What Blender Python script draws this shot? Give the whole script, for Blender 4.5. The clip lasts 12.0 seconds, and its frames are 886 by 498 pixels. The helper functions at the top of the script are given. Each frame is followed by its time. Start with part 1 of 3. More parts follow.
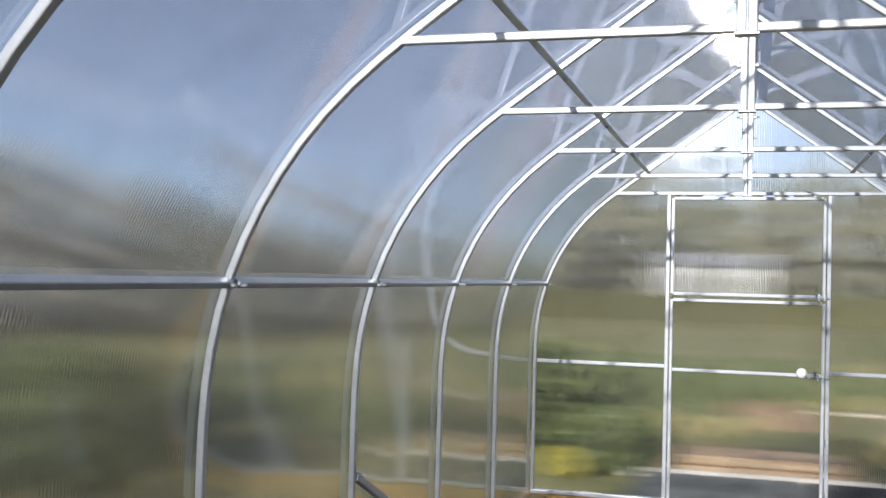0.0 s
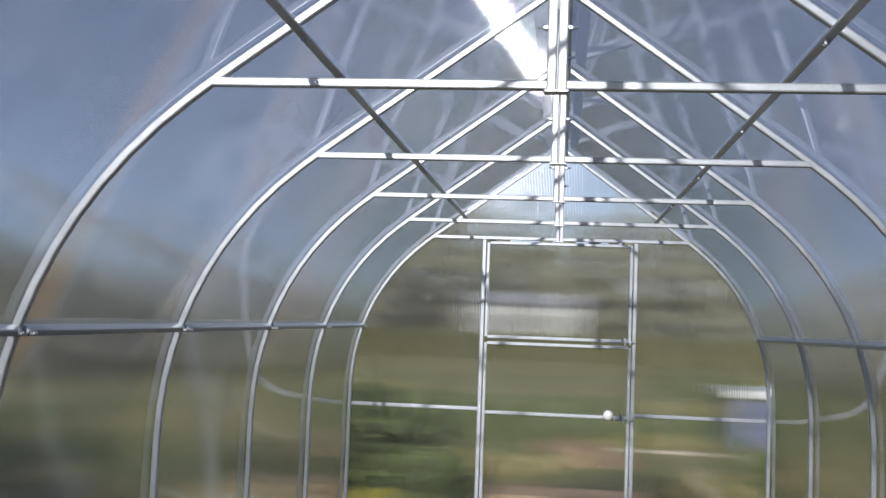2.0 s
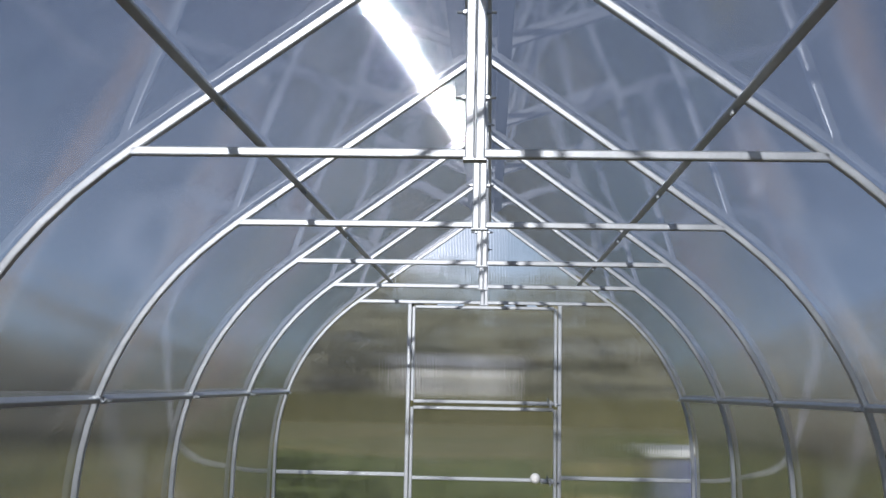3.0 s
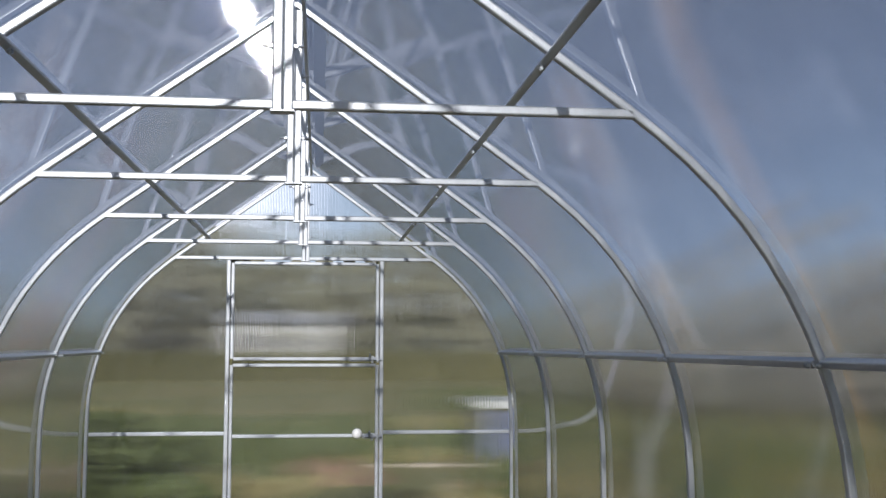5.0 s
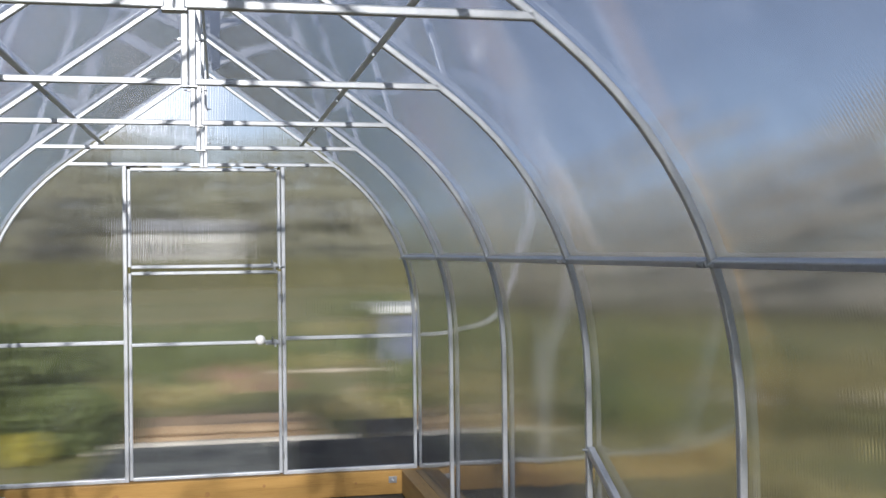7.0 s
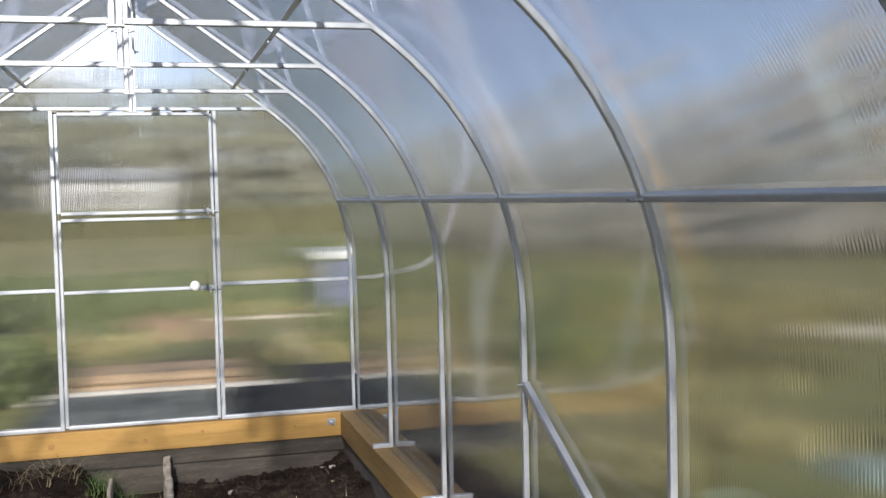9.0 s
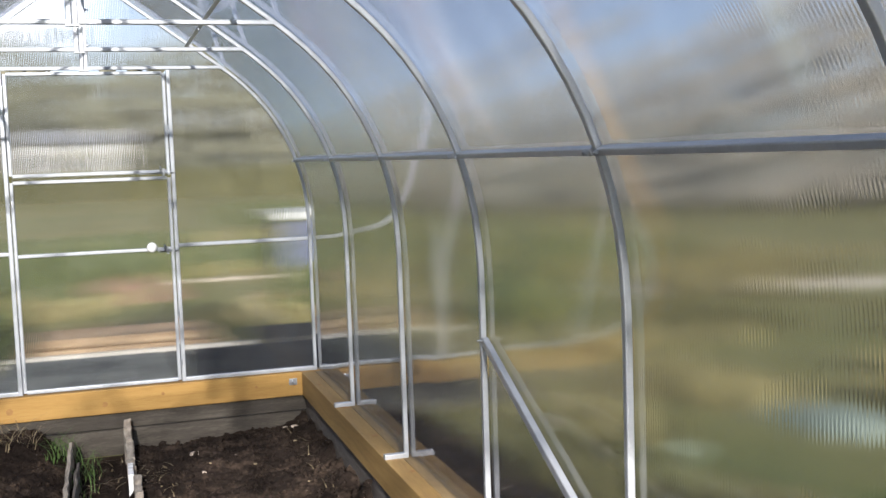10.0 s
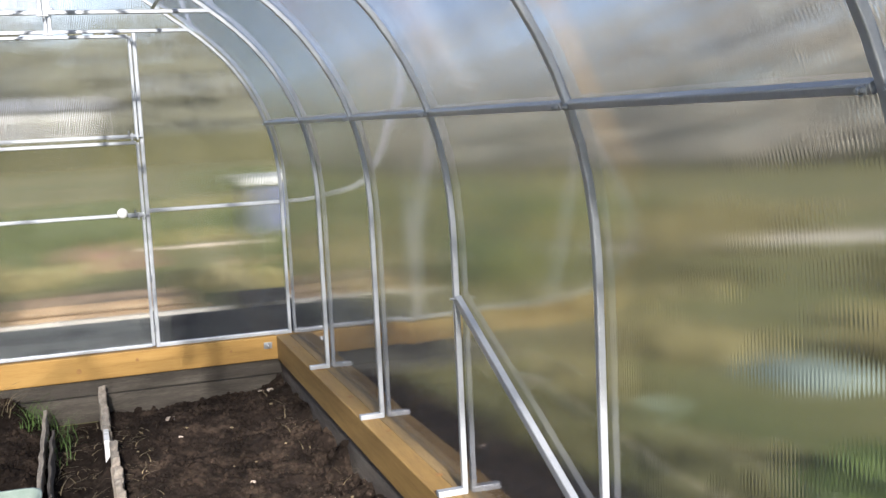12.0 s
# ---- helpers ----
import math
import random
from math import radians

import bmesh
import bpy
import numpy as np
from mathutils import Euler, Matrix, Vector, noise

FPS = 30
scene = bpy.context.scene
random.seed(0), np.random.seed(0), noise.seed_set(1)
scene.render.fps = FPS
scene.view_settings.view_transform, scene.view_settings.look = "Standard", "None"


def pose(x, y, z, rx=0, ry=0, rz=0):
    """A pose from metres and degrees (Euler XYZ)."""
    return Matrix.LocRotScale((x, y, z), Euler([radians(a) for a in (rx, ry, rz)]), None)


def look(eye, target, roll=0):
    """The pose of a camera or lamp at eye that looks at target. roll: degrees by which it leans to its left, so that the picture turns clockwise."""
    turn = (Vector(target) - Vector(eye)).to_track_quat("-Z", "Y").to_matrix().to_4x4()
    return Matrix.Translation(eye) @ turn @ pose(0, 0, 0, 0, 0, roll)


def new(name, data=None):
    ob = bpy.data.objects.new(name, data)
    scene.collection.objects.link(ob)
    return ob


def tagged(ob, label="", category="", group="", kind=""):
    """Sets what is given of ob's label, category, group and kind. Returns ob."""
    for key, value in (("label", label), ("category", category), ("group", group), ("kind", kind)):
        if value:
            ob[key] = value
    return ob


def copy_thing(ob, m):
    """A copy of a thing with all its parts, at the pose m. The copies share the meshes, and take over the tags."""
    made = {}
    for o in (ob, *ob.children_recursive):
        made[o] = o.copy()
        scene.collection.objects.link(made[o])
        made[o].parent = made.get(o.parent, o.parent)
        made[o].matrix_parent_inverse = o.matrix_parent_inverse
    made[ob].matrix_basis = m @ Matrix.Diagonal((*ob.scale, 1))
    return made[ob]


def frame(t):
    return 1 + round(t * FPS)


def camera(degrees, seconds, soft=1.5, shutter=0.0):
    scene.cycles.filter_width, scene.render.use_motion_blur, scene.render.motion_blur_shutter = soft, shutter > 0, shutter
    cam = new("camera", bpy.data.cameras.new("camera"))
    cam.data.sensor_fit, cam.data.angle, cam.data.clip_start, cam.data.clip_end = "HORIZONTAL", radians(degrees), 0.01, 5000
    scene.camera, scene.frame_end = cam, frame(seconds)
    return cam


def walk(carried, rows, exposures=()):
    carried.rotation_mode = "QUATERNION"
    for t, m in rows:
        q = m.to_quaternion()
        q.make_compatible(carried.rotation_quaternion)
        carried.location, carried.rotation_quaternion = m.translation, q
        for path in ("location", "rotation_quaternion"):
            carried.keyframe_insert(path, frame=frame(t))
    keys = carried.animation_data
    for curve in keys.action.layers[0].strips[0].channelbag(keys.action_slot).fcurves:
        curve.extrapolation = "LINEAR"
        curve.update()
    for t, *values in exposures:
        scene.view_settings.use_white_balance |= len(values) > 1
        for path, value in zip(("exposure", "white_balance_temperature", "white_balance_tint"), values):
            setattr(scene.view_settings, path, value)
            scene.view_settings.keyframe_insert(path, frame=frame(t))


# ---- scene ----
import functools

cam = camera(45.0, 12.0)
PATH = [
    (0, (-0.005, 0.415, 1.6), (-0.556, 2.336, 1.659), 1.5),
    (0.5, (-0.011, 0.454, 1.619), (-0.402, 2.415, 1.64), 2.1),
    (1, (0.007, 0.459, 1.625), (-0.275, 2.439, 1.658), 1.9),
    (1.5, (0.008, 0.461, 1.626), (-0.265, 2.441, 1.711), 1.7),
    (2, (0.008, 0.463, 1.634), (-0.217, 2.445, 1.771), 2.1),
    (2.5, (0.011, 0.463, 1.639), (-0.17, 2.443, 1.847), 2.2),
    (3, (0.023, 0.451, 1.643), (-0.069, 2.432, 1.9), 1.1),
    (3.5, (0.035, 0.45, 1.646), (0.069, 2.434, 1.893), 1.2),
    (3.7, (0.039, 0.45, 1.648), (0.118, 2.433, 1.895), 1.1),
    (5.3, (0.068, 0.506, 1.646), (0.319, 2.485, 1.795), 0.1),
    (5.5, (0.054, 0.512, 1.646), (0.323, 2.489, 1.776), 0.2),
    (6, (0.052, 0.515, 1.646), (0.375, 2.486, 1.75), 0.3),
    (6.5, (0.058, 0.5, 1.649), (0.433, 2.464, 1.695), -0.5),
    (7, (0.071, 0.498, 1.642), (0.478, 2.456, 1.644), -0.6),
    (7.2, (0.078, 0.491, 1.633), (0.516, 2.442, 1.633), -0.6),
    (8.8, (0.064, 0.49, 1.63), (0.587, 2.419, 1.549), -1.4),
    (9, (0.067, 0.479, 1.622), (0.589, 2.407, 1.521), -1.3),
    (9.5, (0.077, 0.487, 1.615), (0.654, 2.396, 1.457), -1.7),
    (10, (0.086, 0.487, 1.611), (0.672, 2.391, 1.433), -1.9),
    (10.5, (0.089, 0.491, 1.613), (0.672, 2.395, 1.43), -1.6),
    (11, (0.089, 0.495, 1.612), (0.663, 2.402, 1.424), -2.2),
    (11.5, (0.091, 0.487, 1.601), (0.707, 2.378, 1.384), -2.8),
    (12, (0.092, 0.484, 1.594), (0.719, 2.367, 1.347), -2.7),
]
EXPOSURES = [(0.0, 0.44, 5990, 14), (2.5, -0.18, 5850, 14), (3.5, -0.32, 5820, 14), (5.5, -0.03, 5930, 14), (7.0, 0.22, 6000, 14), (9.0, 0.47, 6100, 14), (12.0, 0.72, 6130, 14)]
walk(cam, [(t, look(eye, target, roll)) for t, eye, target, roll in PATH], EXPOSURES)


# ---- light ----
SUN = Vector((-0.113, -0.93, 0.352)).normalized()
world = bpy.data.worlds.new("sky")
scene.world = world
world.use_nodes = True
wn = world.node_tree.nodes
sky = wn.new("ShaderNodeTexSky")
sky.sky_type, sky.sun_disc = "NISHITA", False
sky.sun_elevation = math.asin(SUN.z)
sky.sun_rotation = math.atan2(SUN.x, SUN.y)
sky.dust_density, sky.ozone_density = 1.0, 2.0
wn["Background"].inputs["Strength"].default_value = 0.11
wl = world.node_tree.links
grey = wn.new("ShaderNodeRGBToBW")
cloud = wn.new("ShaderNodeTexNoise")
cloud.inputs["Scale"].default_value, cloud.inputs["Detail"].default_value = 1.7, 5.0
span = wn.new("ShaderNodeMapRange")
span.inputs["From Min"].default_value, span.inputs["From Max"].default_value = 0.35, 0.68
span.inputs["To Min"].default_value, span.inputs["To Max"].default_value = 0.22, 0.68
white = wn.new("ShaderNodeVectorMath")
white.operation, white.inputs[1].default_value = "MULTIPLY", (0.96, 0.97, 1.19)
veil = wn.new("ShaderNodeMix")
veil.data_type = "RGBA"
wl.new(sky.outputs[0], grey.inputs[0])
wl.new(grey.outputs[0], white.inputs[0])
wl.new(cloud.outputs[0], span.inputs["Value"])
wl.new(span.outputs[0], veil.inputs[0])
wl.new(sky.outputs[0], veil.inputs[6])
wl.new(white.outputs[0], veil.inputs[7])
# a bright cumulus low in the north
ways = wn.new("ShaderNodeTexCoord")
near = wn.new("ShaderNodeVectorMath")
near.operation, near.inputs[1].default_value = "DOT_PRODUCT", Vector((-0.074, 0.99, 0.122)).normalized()
puffs = wn.new("ShaderNodeTexNoise")
puffs.inputs["Scale"].default_value, puffs.inputs["Detail"].default_value = 14.0, 6.0
rough_edge = wn.new("ShaderNodeMath")
rough_edge.operation, rough_edge.inputs[1].default_value = "MULTIPLY_ADD", 0.005
body = wn.new("ShaderNodeMapRange")
body.inputs["From Min"].default_value, body.inputs["From Max"].default_value = 1.0003, 1.0022
glare = wn.new("ShaderNodeVectorMath")
glare.operation, glare.inputs[1].default_value = "MULTIPLY", (2.7, 2.7, 2.85)
cumulus = wn.new("ShaderNodeMix")
cumulus.data_type = "RGBA"
wl.new(ways.outputs["Generated"], near.inputs[0])
wl.new(ways.outputs["Generated"], puffs.inputs["Vector"])
wl.new(puffs.outputs[0], rough_edge.inputs[0])
wl.new(near.outputs["Value"], rough_edge.inputs[2])
wl.new(rough_edge.outputs[0], body.inputs["Value"])
wl.new(grey.outputs[0], glare.inputs[0])
wl.new(body.outputs[0], cumulus.inputs[0])
wl.new(veil.outputs[2], cumulus.inputs[6])
wl.new(glare.outputs[0], cumulus.inputs[7])
wl.new(cumulus.outputs[2], wn["Background"].inputs["Color"])
sun = new("sun", bpy.data.lights.new("sun", "SUN"))
sun.data.energy, sun.data.angle, sun.data.color = 6.4, radians(1.2), (1.0, 0.93, 0.82)
sun.matrix_world = look(SUN * 30, (0, 0, 0))
scene.view_settings.exposure = 0.0


# ---- materials ----
class Nodes:
    """A short way to write node trees."""

    def __init__(self, name):
        self.m = bpy.data.materials.new(name)
        self.m.use_nodes = True
        self.t = self.m.node_tree
        self.t.nodes.clear()
        self.out = self.t.nodes.new("ShaderNodeOutputMaterial")

    def put(self, kind, _op=None, **ins):
        n = self.t.nodes.new("ShaderNode" + kind)
        if _op:
            n.operation = _op
        for k, v in ins.items():
            key = int(k[1:]) if k[0] == "i" and k[1:].isdigit() else k.replace("_", " ")
            self.to(n.inputs[key], v)
        return n

    def to(self, sock, v):
        if isinstance(v, bpy.types.NodeSocket):
            self.t.links.new(v, sock)
        elif isinstance(v, bpy.types.Node):
            self.t.links.new(v.outputs[0], sock)
        else:
            sock.default_value = v

    def math(self, op, a, b=0.0):
        return self.put("Math", op, i0=a, i1=b)

    def vec(self, op, a, b=(0, 0, 0)):
        return self.put("VectorMath", op, i0=a, i1=b)

    def ramp(self, fac, *stops):
        n = self.put("ValToRGB", Fac=fac)
        while len(n.color_ramp.elements) < len(stops):
            n.color_ramp.elements.new(0.5)
        for e, (p, c) in zip(n.color_ramp.elements, stops):
            e.position, e.color = p, (*c, 1)
        return n

    def place(self, scale=(1, 1, 1)):
        c = self.put("TexCoord")
        return self.put("Mapping", Vector=c.outputs["Object"], Scale=scale)

    def noise(self, vec, scale, detail=4.0, rough=0.6):
        return self.put("TexNoise", Vector=vec, Scale=scale, Detail=detail, Roughness=rough)

    def end(self, shader):
        self.t.links.new(shader.outputs[0], self.out.inputs["Surface"])
        return self.m


def plain(name, stops, scale=8.0, stretch=(1, 1, 1), rough=(0.5, 0.8), metal=0.0, bump=0.2, fine=12.0, depth=0.01, spread=0.0, spec=0.4):
    """Colour from coarse noise between stops, fine grain, roughness that varies, and bump."""
    n = Nodes(name)
    v = n.place(stretch)
    coarse = n.noise(v, scale)
    grain = n.noise(v, scale * fine, 3.0)
    fac = n.math("ADD", n.math("MULTIPLY", coarse, 0.65), n.math("MULTIPLY", grain, 0.35))
    col = n.ramp(fac, *stops)
    if spread:
        info = n.put("ObjectInfo")
        hsv = n.put("HueSaturation", Color=col)
        n.to(hsv.inputs["Value"], n.math("ADD", n.math("MULTIPLY", info.outputs["Random"], spread), 1 - spread / 2))
        col = hsv
    r = n.math("ADD", n.math("MULTIPLY", coarse, rough[1] - rough[0]), rough[0])
    b = n.put("Bump", Strength=bump, Distance=depth, Height=fac)
    p = n.put("BsdfPrincipled", Base_Color=col, Roughness=r, Metallic=metal, Normal=b, Specular_IOR_Level=spec)
    return n.end(p)


def sheet_material(name, axis, tilt, pitch, soft, ior, mirror, veil_part):
    """Twin-wall polycarbonate: clear flutes across the given axis bend what lies behind sideways, the flat skins mirror."""
    n = Nodes(name)
    tc = n.put("TexCoord")
    geo = n.put("NewGeometry")
    sep = n.put("SeparateXYZ", Vector=tc.outputs["Object"])
    along = sep.outputs[axis]
    across = (1.0, 0, 0) if axis == 0 else (0, 1.0, 0)
    wob = n.noise(tc.outputs["Object"], 1.9, 1.0)
    phase = n.math("MULTIPLY", along, 2 * math.pi / pitch)
    wave = n.math("SINE", phase)
    jitter = n.math("ADD", n.math("MULTIPLY", n.noise(n.vec("MULTIPLY", tc.outputs["Object"], (900, 900, 1.0)), 1.0, 1.0), 1.2), 0.4)
    push = n.math("MULTIPLY", n.math("MULTIPLY", wave, jitter), tilt)
    off = n.put("VectorMath", "SCALE", i0=across, Scale=push)
    n_rib = n.vec("NORMALIZE", n.vec("ADD", geo.outputs["Normal"], off))
    # slow waviness of the skins
    w3 = n.vec("SUBTRACT", wob.outputs["Color"], (0.5, 0.5, 0.5))
    wsc = n.put("VectorMath", "SCALE", i0=w3, Scale=0.075)
    n_skin = n.vec("NORMALIZE", n.vec("ADD", geo.outputs["Normal"], wsc))
    dust = n.noise(tc.outputs["Object"], 5.0, 6.0)
    tint = n.ramp(dust, (0.3, (0.78, 0.80, 0.80)), (0.7, (0.88, 0.90, 0.89)))
    refr = n.put("BsdfRefraction", Color=tint, Roughness=soft, IOR=ior, Normal=n_rib)
    haze = n.put("BsdfTranslucent", Color=(0.8, 0.84, 0.88, 1))
    milk = n.put("BsdfDiffuse", Color=(0.8, 0.82, 0.85, 1))
    veil = n.put("MixShader", i0=0.5, i1=haze, i2=milk)
    body = n.put("MixShader", i0=n.math("ADD", n.math("MULTIPLY", dust, 0.03), veil_part), i1=refr, i2=veil)
    skin = n.put("BsdfGlossy", Color=(0.95, 0.96, 1, 1), Roughness=0.10, Normal=n_skin)
    ribs = n.put("BsdfGlossy", Color=(0.95, 0.96, 1, 1), Roughness=0.2, Normal=n_rib)
    refr.distribution = skin.distribution = ribs.distribution = "BECKMANN"
    gloss = n.put("MixShader", i0=0.15, i1=skin, i2=ribs)
    fr = n.put("Fresnel", IOR=mirror)
    both = n.put("MixShader", i0=fr, i1=body, i2=gloss)
    return n.end(both)


SIDE_SHEET = sheet_material("polycarbonate_side", 1, 0.155, 0.0115, 0.215, 1.1, 1.25, 0.05)
END_SHEET = sheet_material("polycarbonate_end", 0, 0.48, 0.0095, 0.15, 1.1, 1.7, 0.02)


def skin_material():
    """The flat inner skin of the side sheets: clear, with a mirror that waves slowly."""
    n = Nodes("polycarbonate_skin")
    tc = n.put("TexCoord")
    geo = n.put("NewGeometry")
    wob = n.noise(tc.outputs["Object"], 1.7, 1.0)
    w3 = n.vec("SUBTRACT", wob.outputs["Color"], (0.5, 0.5, 0.5))
    wsc = n.put("VectorMath", "SCALE", i0=w3, Scale=0.03)
    bent = n.vec("NORMALIZE", n.vec("ADD", geo.outputs["Normal"], wsc))
    smear = n.noise(n.vec("MULTIPLY", tc.outputs["Object"], (3, 3, 1)), 2.0, 4.0)
    rough = n.math("ADD", n.math("MULTIPLY", smear, 0.05), 0.05)
    gloss = n.put("BsdfGlossy", Color=(0.95, 0.96, 1, 1), Roughness=rough, Normal=bent)
    gloss.distribution = "BECKMANN"
    clear = n.put("BsdfTransparent", Color=(0.97, 0.975, 0.98, 1))
    fr = n.put("Fresnel", IOR=1.95)
    return n.end(n.put("MixShader", i0=fr, i1=clear, i2=gloss))


SKIN = skin_material()


def web_material():
    n = Nodes("polycarbonate_web")
    tc = n.put("TexCoord")
    mottle = n.noise(n.vec("MULTIPLY", tc.outputs["Object"], (6, 60, 6)), 1.0, 3.0)
    g = n.put("BsdfGlossy", Color=(0.95, 0.96, 1, 1), Roughness=n.math("ADD", n.math("MULTIPLY", mottle, 0.025), 0.014))
    c = n.put("BsdfTransparent", Color=(0.98, 0.985, 0.985, 1))
    r = n.put("BsdfRefraction", Color=(0.98, 0.985, 0.985, 1), Roughness=0.2, IOR=1.03)
    g.distribution = r.distribution = "BECKMANN"
    clear = n.put("MixShader", i0=0.19, i1=c, i2=r)
    return n.end(n.put("MixShader", i0=n.math("MULTIPLY", mottle, 0.10), i1=clear, i2=g))


WEB = web_material()
STEEL = plain("galvanised_steel", ((0.3, (0.42, 0.445, 0.475)), (0.55, (0.50, 0.525, 0.555)), (0.75, (0.565, 0.585, 0.61))), 14, (1, 1, 1), (0.25, 0.45), 0.4, 0.08, 9, 0.002)
ZINC = plain("zinc_fittings", ((0.3, (0.28, 0.30, 0.33)), (0.7, (0.55, 0.58, 0.62))), 60, (1, 1, 1), (0.25, 0.5), 0.9, 0.1, 6, 0.001)
BALL = plain("white_plastic", ((0.3, (0.78, 0.78, 0.76)), (0.7, (0.86, 0.86, 0.84))), 30, (1, 1, 1), (0.2, 0.35), 0, 0.02)
# end timber coloured brighter than the side ones, for the sun on its face
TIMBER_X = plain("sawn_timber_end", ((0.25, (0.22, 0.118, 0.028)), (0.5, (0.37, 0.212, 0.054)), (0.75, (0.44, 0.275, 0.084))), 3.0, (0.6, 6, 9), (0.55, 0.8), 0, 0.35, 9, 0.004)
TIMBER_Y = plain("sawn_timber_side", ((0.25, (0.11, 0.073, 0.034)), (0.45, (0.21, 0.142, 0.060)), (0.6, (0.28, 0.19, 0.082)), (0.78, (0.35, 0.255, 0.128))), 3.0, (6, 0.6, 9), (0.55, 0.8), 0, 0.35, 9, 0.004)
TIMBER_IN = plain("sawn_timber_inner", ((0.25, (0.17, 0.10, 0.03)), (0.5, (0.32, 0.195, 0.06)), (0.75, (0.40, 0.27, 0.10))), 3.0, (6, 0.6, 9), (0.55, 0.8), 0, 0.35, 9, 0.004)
KNOT = plain("timber_knot", ((0.3, (0.24, 0.12, 0.035)), (0.7, (0.36, 0.19, 0.06))), 40)
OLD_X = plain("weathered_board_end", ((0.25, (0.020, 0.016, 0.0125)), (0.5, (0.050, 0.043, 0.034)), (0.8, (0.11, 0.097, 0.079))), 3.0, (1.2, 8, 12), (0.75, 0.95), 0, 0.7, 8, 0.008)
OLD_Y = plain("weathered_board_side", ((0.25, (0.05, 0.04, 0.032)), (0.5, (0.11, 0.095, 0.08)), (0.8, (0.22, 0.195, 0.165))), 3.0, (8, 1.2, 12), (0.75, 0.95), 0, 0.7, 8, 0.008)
# old grey board, lightened in colour for the sun on the dividers' tops and sides
PALE_OLD = plain("pale_sunlit_board", ((0.25, (0.14, 0.115, 0.09)), (0.5, (0.36, 0.31, 0.25)), (0.8, (0.58, 0.52, 0.42))), 6.0, (8, 1.2, 12), (0.75, 0.95), 0, 0.8, 6, 0.008)
SOIL = plain("garden_soil", ((0.25, (0.007, 0.0052, 0.0042)), (0.5, (0.019, 0.014, 0.0112)), (0.66, (0.058, 0.042, 0.031))), 5.0, (1, 1, 1), (0.9, 1.0), 0, 0.9, 9, 0.02, spec=0.05)
STRAW = plain("dry_straw", ((0.3, (0.12, 0.09, 0.05)), (0.7, (0.27, 0.22, 0.13))), 20, spread=0.4)
BLADE = plain("grass_blade", ((0.3, (0.035, 0.07, 0.016)), (0.7, (0.085, 0.14, 0.035))), 20, spread=0.4)
CHIP = plain("pale_chip", ((0.3, (0.36, 0.28, 0.21)), (0.7, (0.62, 0.55, 0.47))), 30, spread=0.4)
MEADOW = plain("meadow", ((0.30, (0.07, 0.095, 0.02)), (0.42, (0.145, 0.15, 0.045)), (0.52, (0.20, 0.185, 0.07)), (0.60, (0.25, 0.20, 0.08)), (0.68, (0.16, 0.18, 0.045))), 0.3, (1.0, 1.0, 1.0), (0.85, 1.0), 0, 0.6, 9, 0.05)
LEAVES = plain("forest_leaves", ((0.3, (0.10, 0.108, 0.066)), (0.55, (0.165, 0.16, 0.108)), (0.75, (0.215, 0.195, 0.14))), 0.35, (1, 1, 1), (0.7, 0.95), 0, 0.5, 10, 0.05)
# grey-brown twigs, paled so that the colour carries the distant haze
HAZED_TWIGS = plain("hazed_half_bare_twigs", ((0.3, (0.20, 0.185, 0.15)), (0.55, (0.31, 0.285, 0.235)), (0.75, (0.40, 0.37, 0.31))), 0.35, (1, 1, 1), (0.7, 0.95), 0, 0.5, 10, 0.05)
BARK = plain("bark", ((0.3, (0.06, 0.045, 0.035)), (0.7, (0.16, 0.13, 0.11))), 3, (3, 3, 0.6))
GREY_FILM = plain("grey_mulch_film", ((0.35, (0.11, 0.11, 0.095)), (0.65, (0.30, 0.30, 0.255))), 2.0, (1, 1, 1), (0.9, 1.0), 0, 0.5, spec=0.05)
PLANK = plain("pale_sawn_plank", ((0.25, (0.27, 0.17, 0.095)), (0.5, (0.46, 0.32, 0.19)), (0.75, (0.60, 0.47, 0.32))), 3.0, (0.6, 6, 9), (0.6, 0.9), 0, 0.4, 9, 0.004, spread=0.1, spec=0.15)
DRY_GRASS = plain("dry_grass", ((0.3, (0.125, 0.112, 0.045)), (0.7, (0.25, 0.215, 0.09))), 1.5)
OLIVE = plain("olive_hedge_leaves", ((0.3, (0.055, 0.06, 0.022)), (0.55, (0.11, 0.105, 0.04)), (0.75, (0.17, 0.13, 0.06))), 1.2)
FILM = plain("dark_mulch_film", ((0.35, (0.016, 0.017, 0.017)), (0.65, (0.075, 0.073, 0.066))), 2.5, (1, 1, 1), (0.9, 1.0), 0, 0.4, spec=0.05)
WHITE_WOOD = plain("pale_board", ((0.3, (0.5, 0.45, 0.38)), (0.7, (0.78, 0.73, 0.64))), 4, (1, 6, 6))
WHITE_WALL = plain("white_house_wall", ((0.3, (0.5, 0.51, 0.52)), (0.7, (0.66, 0.66, 0.64))), 1.2)
ROOF = plain("grey_roof", ((0.3, (0.3, 0.31, 0.33)), (0.7, (0.5, 0.51, 0.53))), 1.5)
GLASS = plain("dark_window_glass", ((0.3, (0.03, 0.035, 0.04)), (0.7, (0.07, 0.08, 0.09))), 1.5, rough=(0.05, 0.1))
BLUE = plain("blue_grey_boards", ((0.3, (0.085, 0.10, 0.18)), (0.7, (0.14, 0.16, 0.26))), 2.0)
YELLOW = plain("yellow_flowers", ((0.3, (0.16, 0.15, 0.02)), (0.7, (0.32, 0.28, 0.04))), 6)
GREEN = plain("shrub_leaves", ((0.3, (0.035, 0.05, 0.015)), (0.7, (0.11, 0.13, 0.04))), 3)
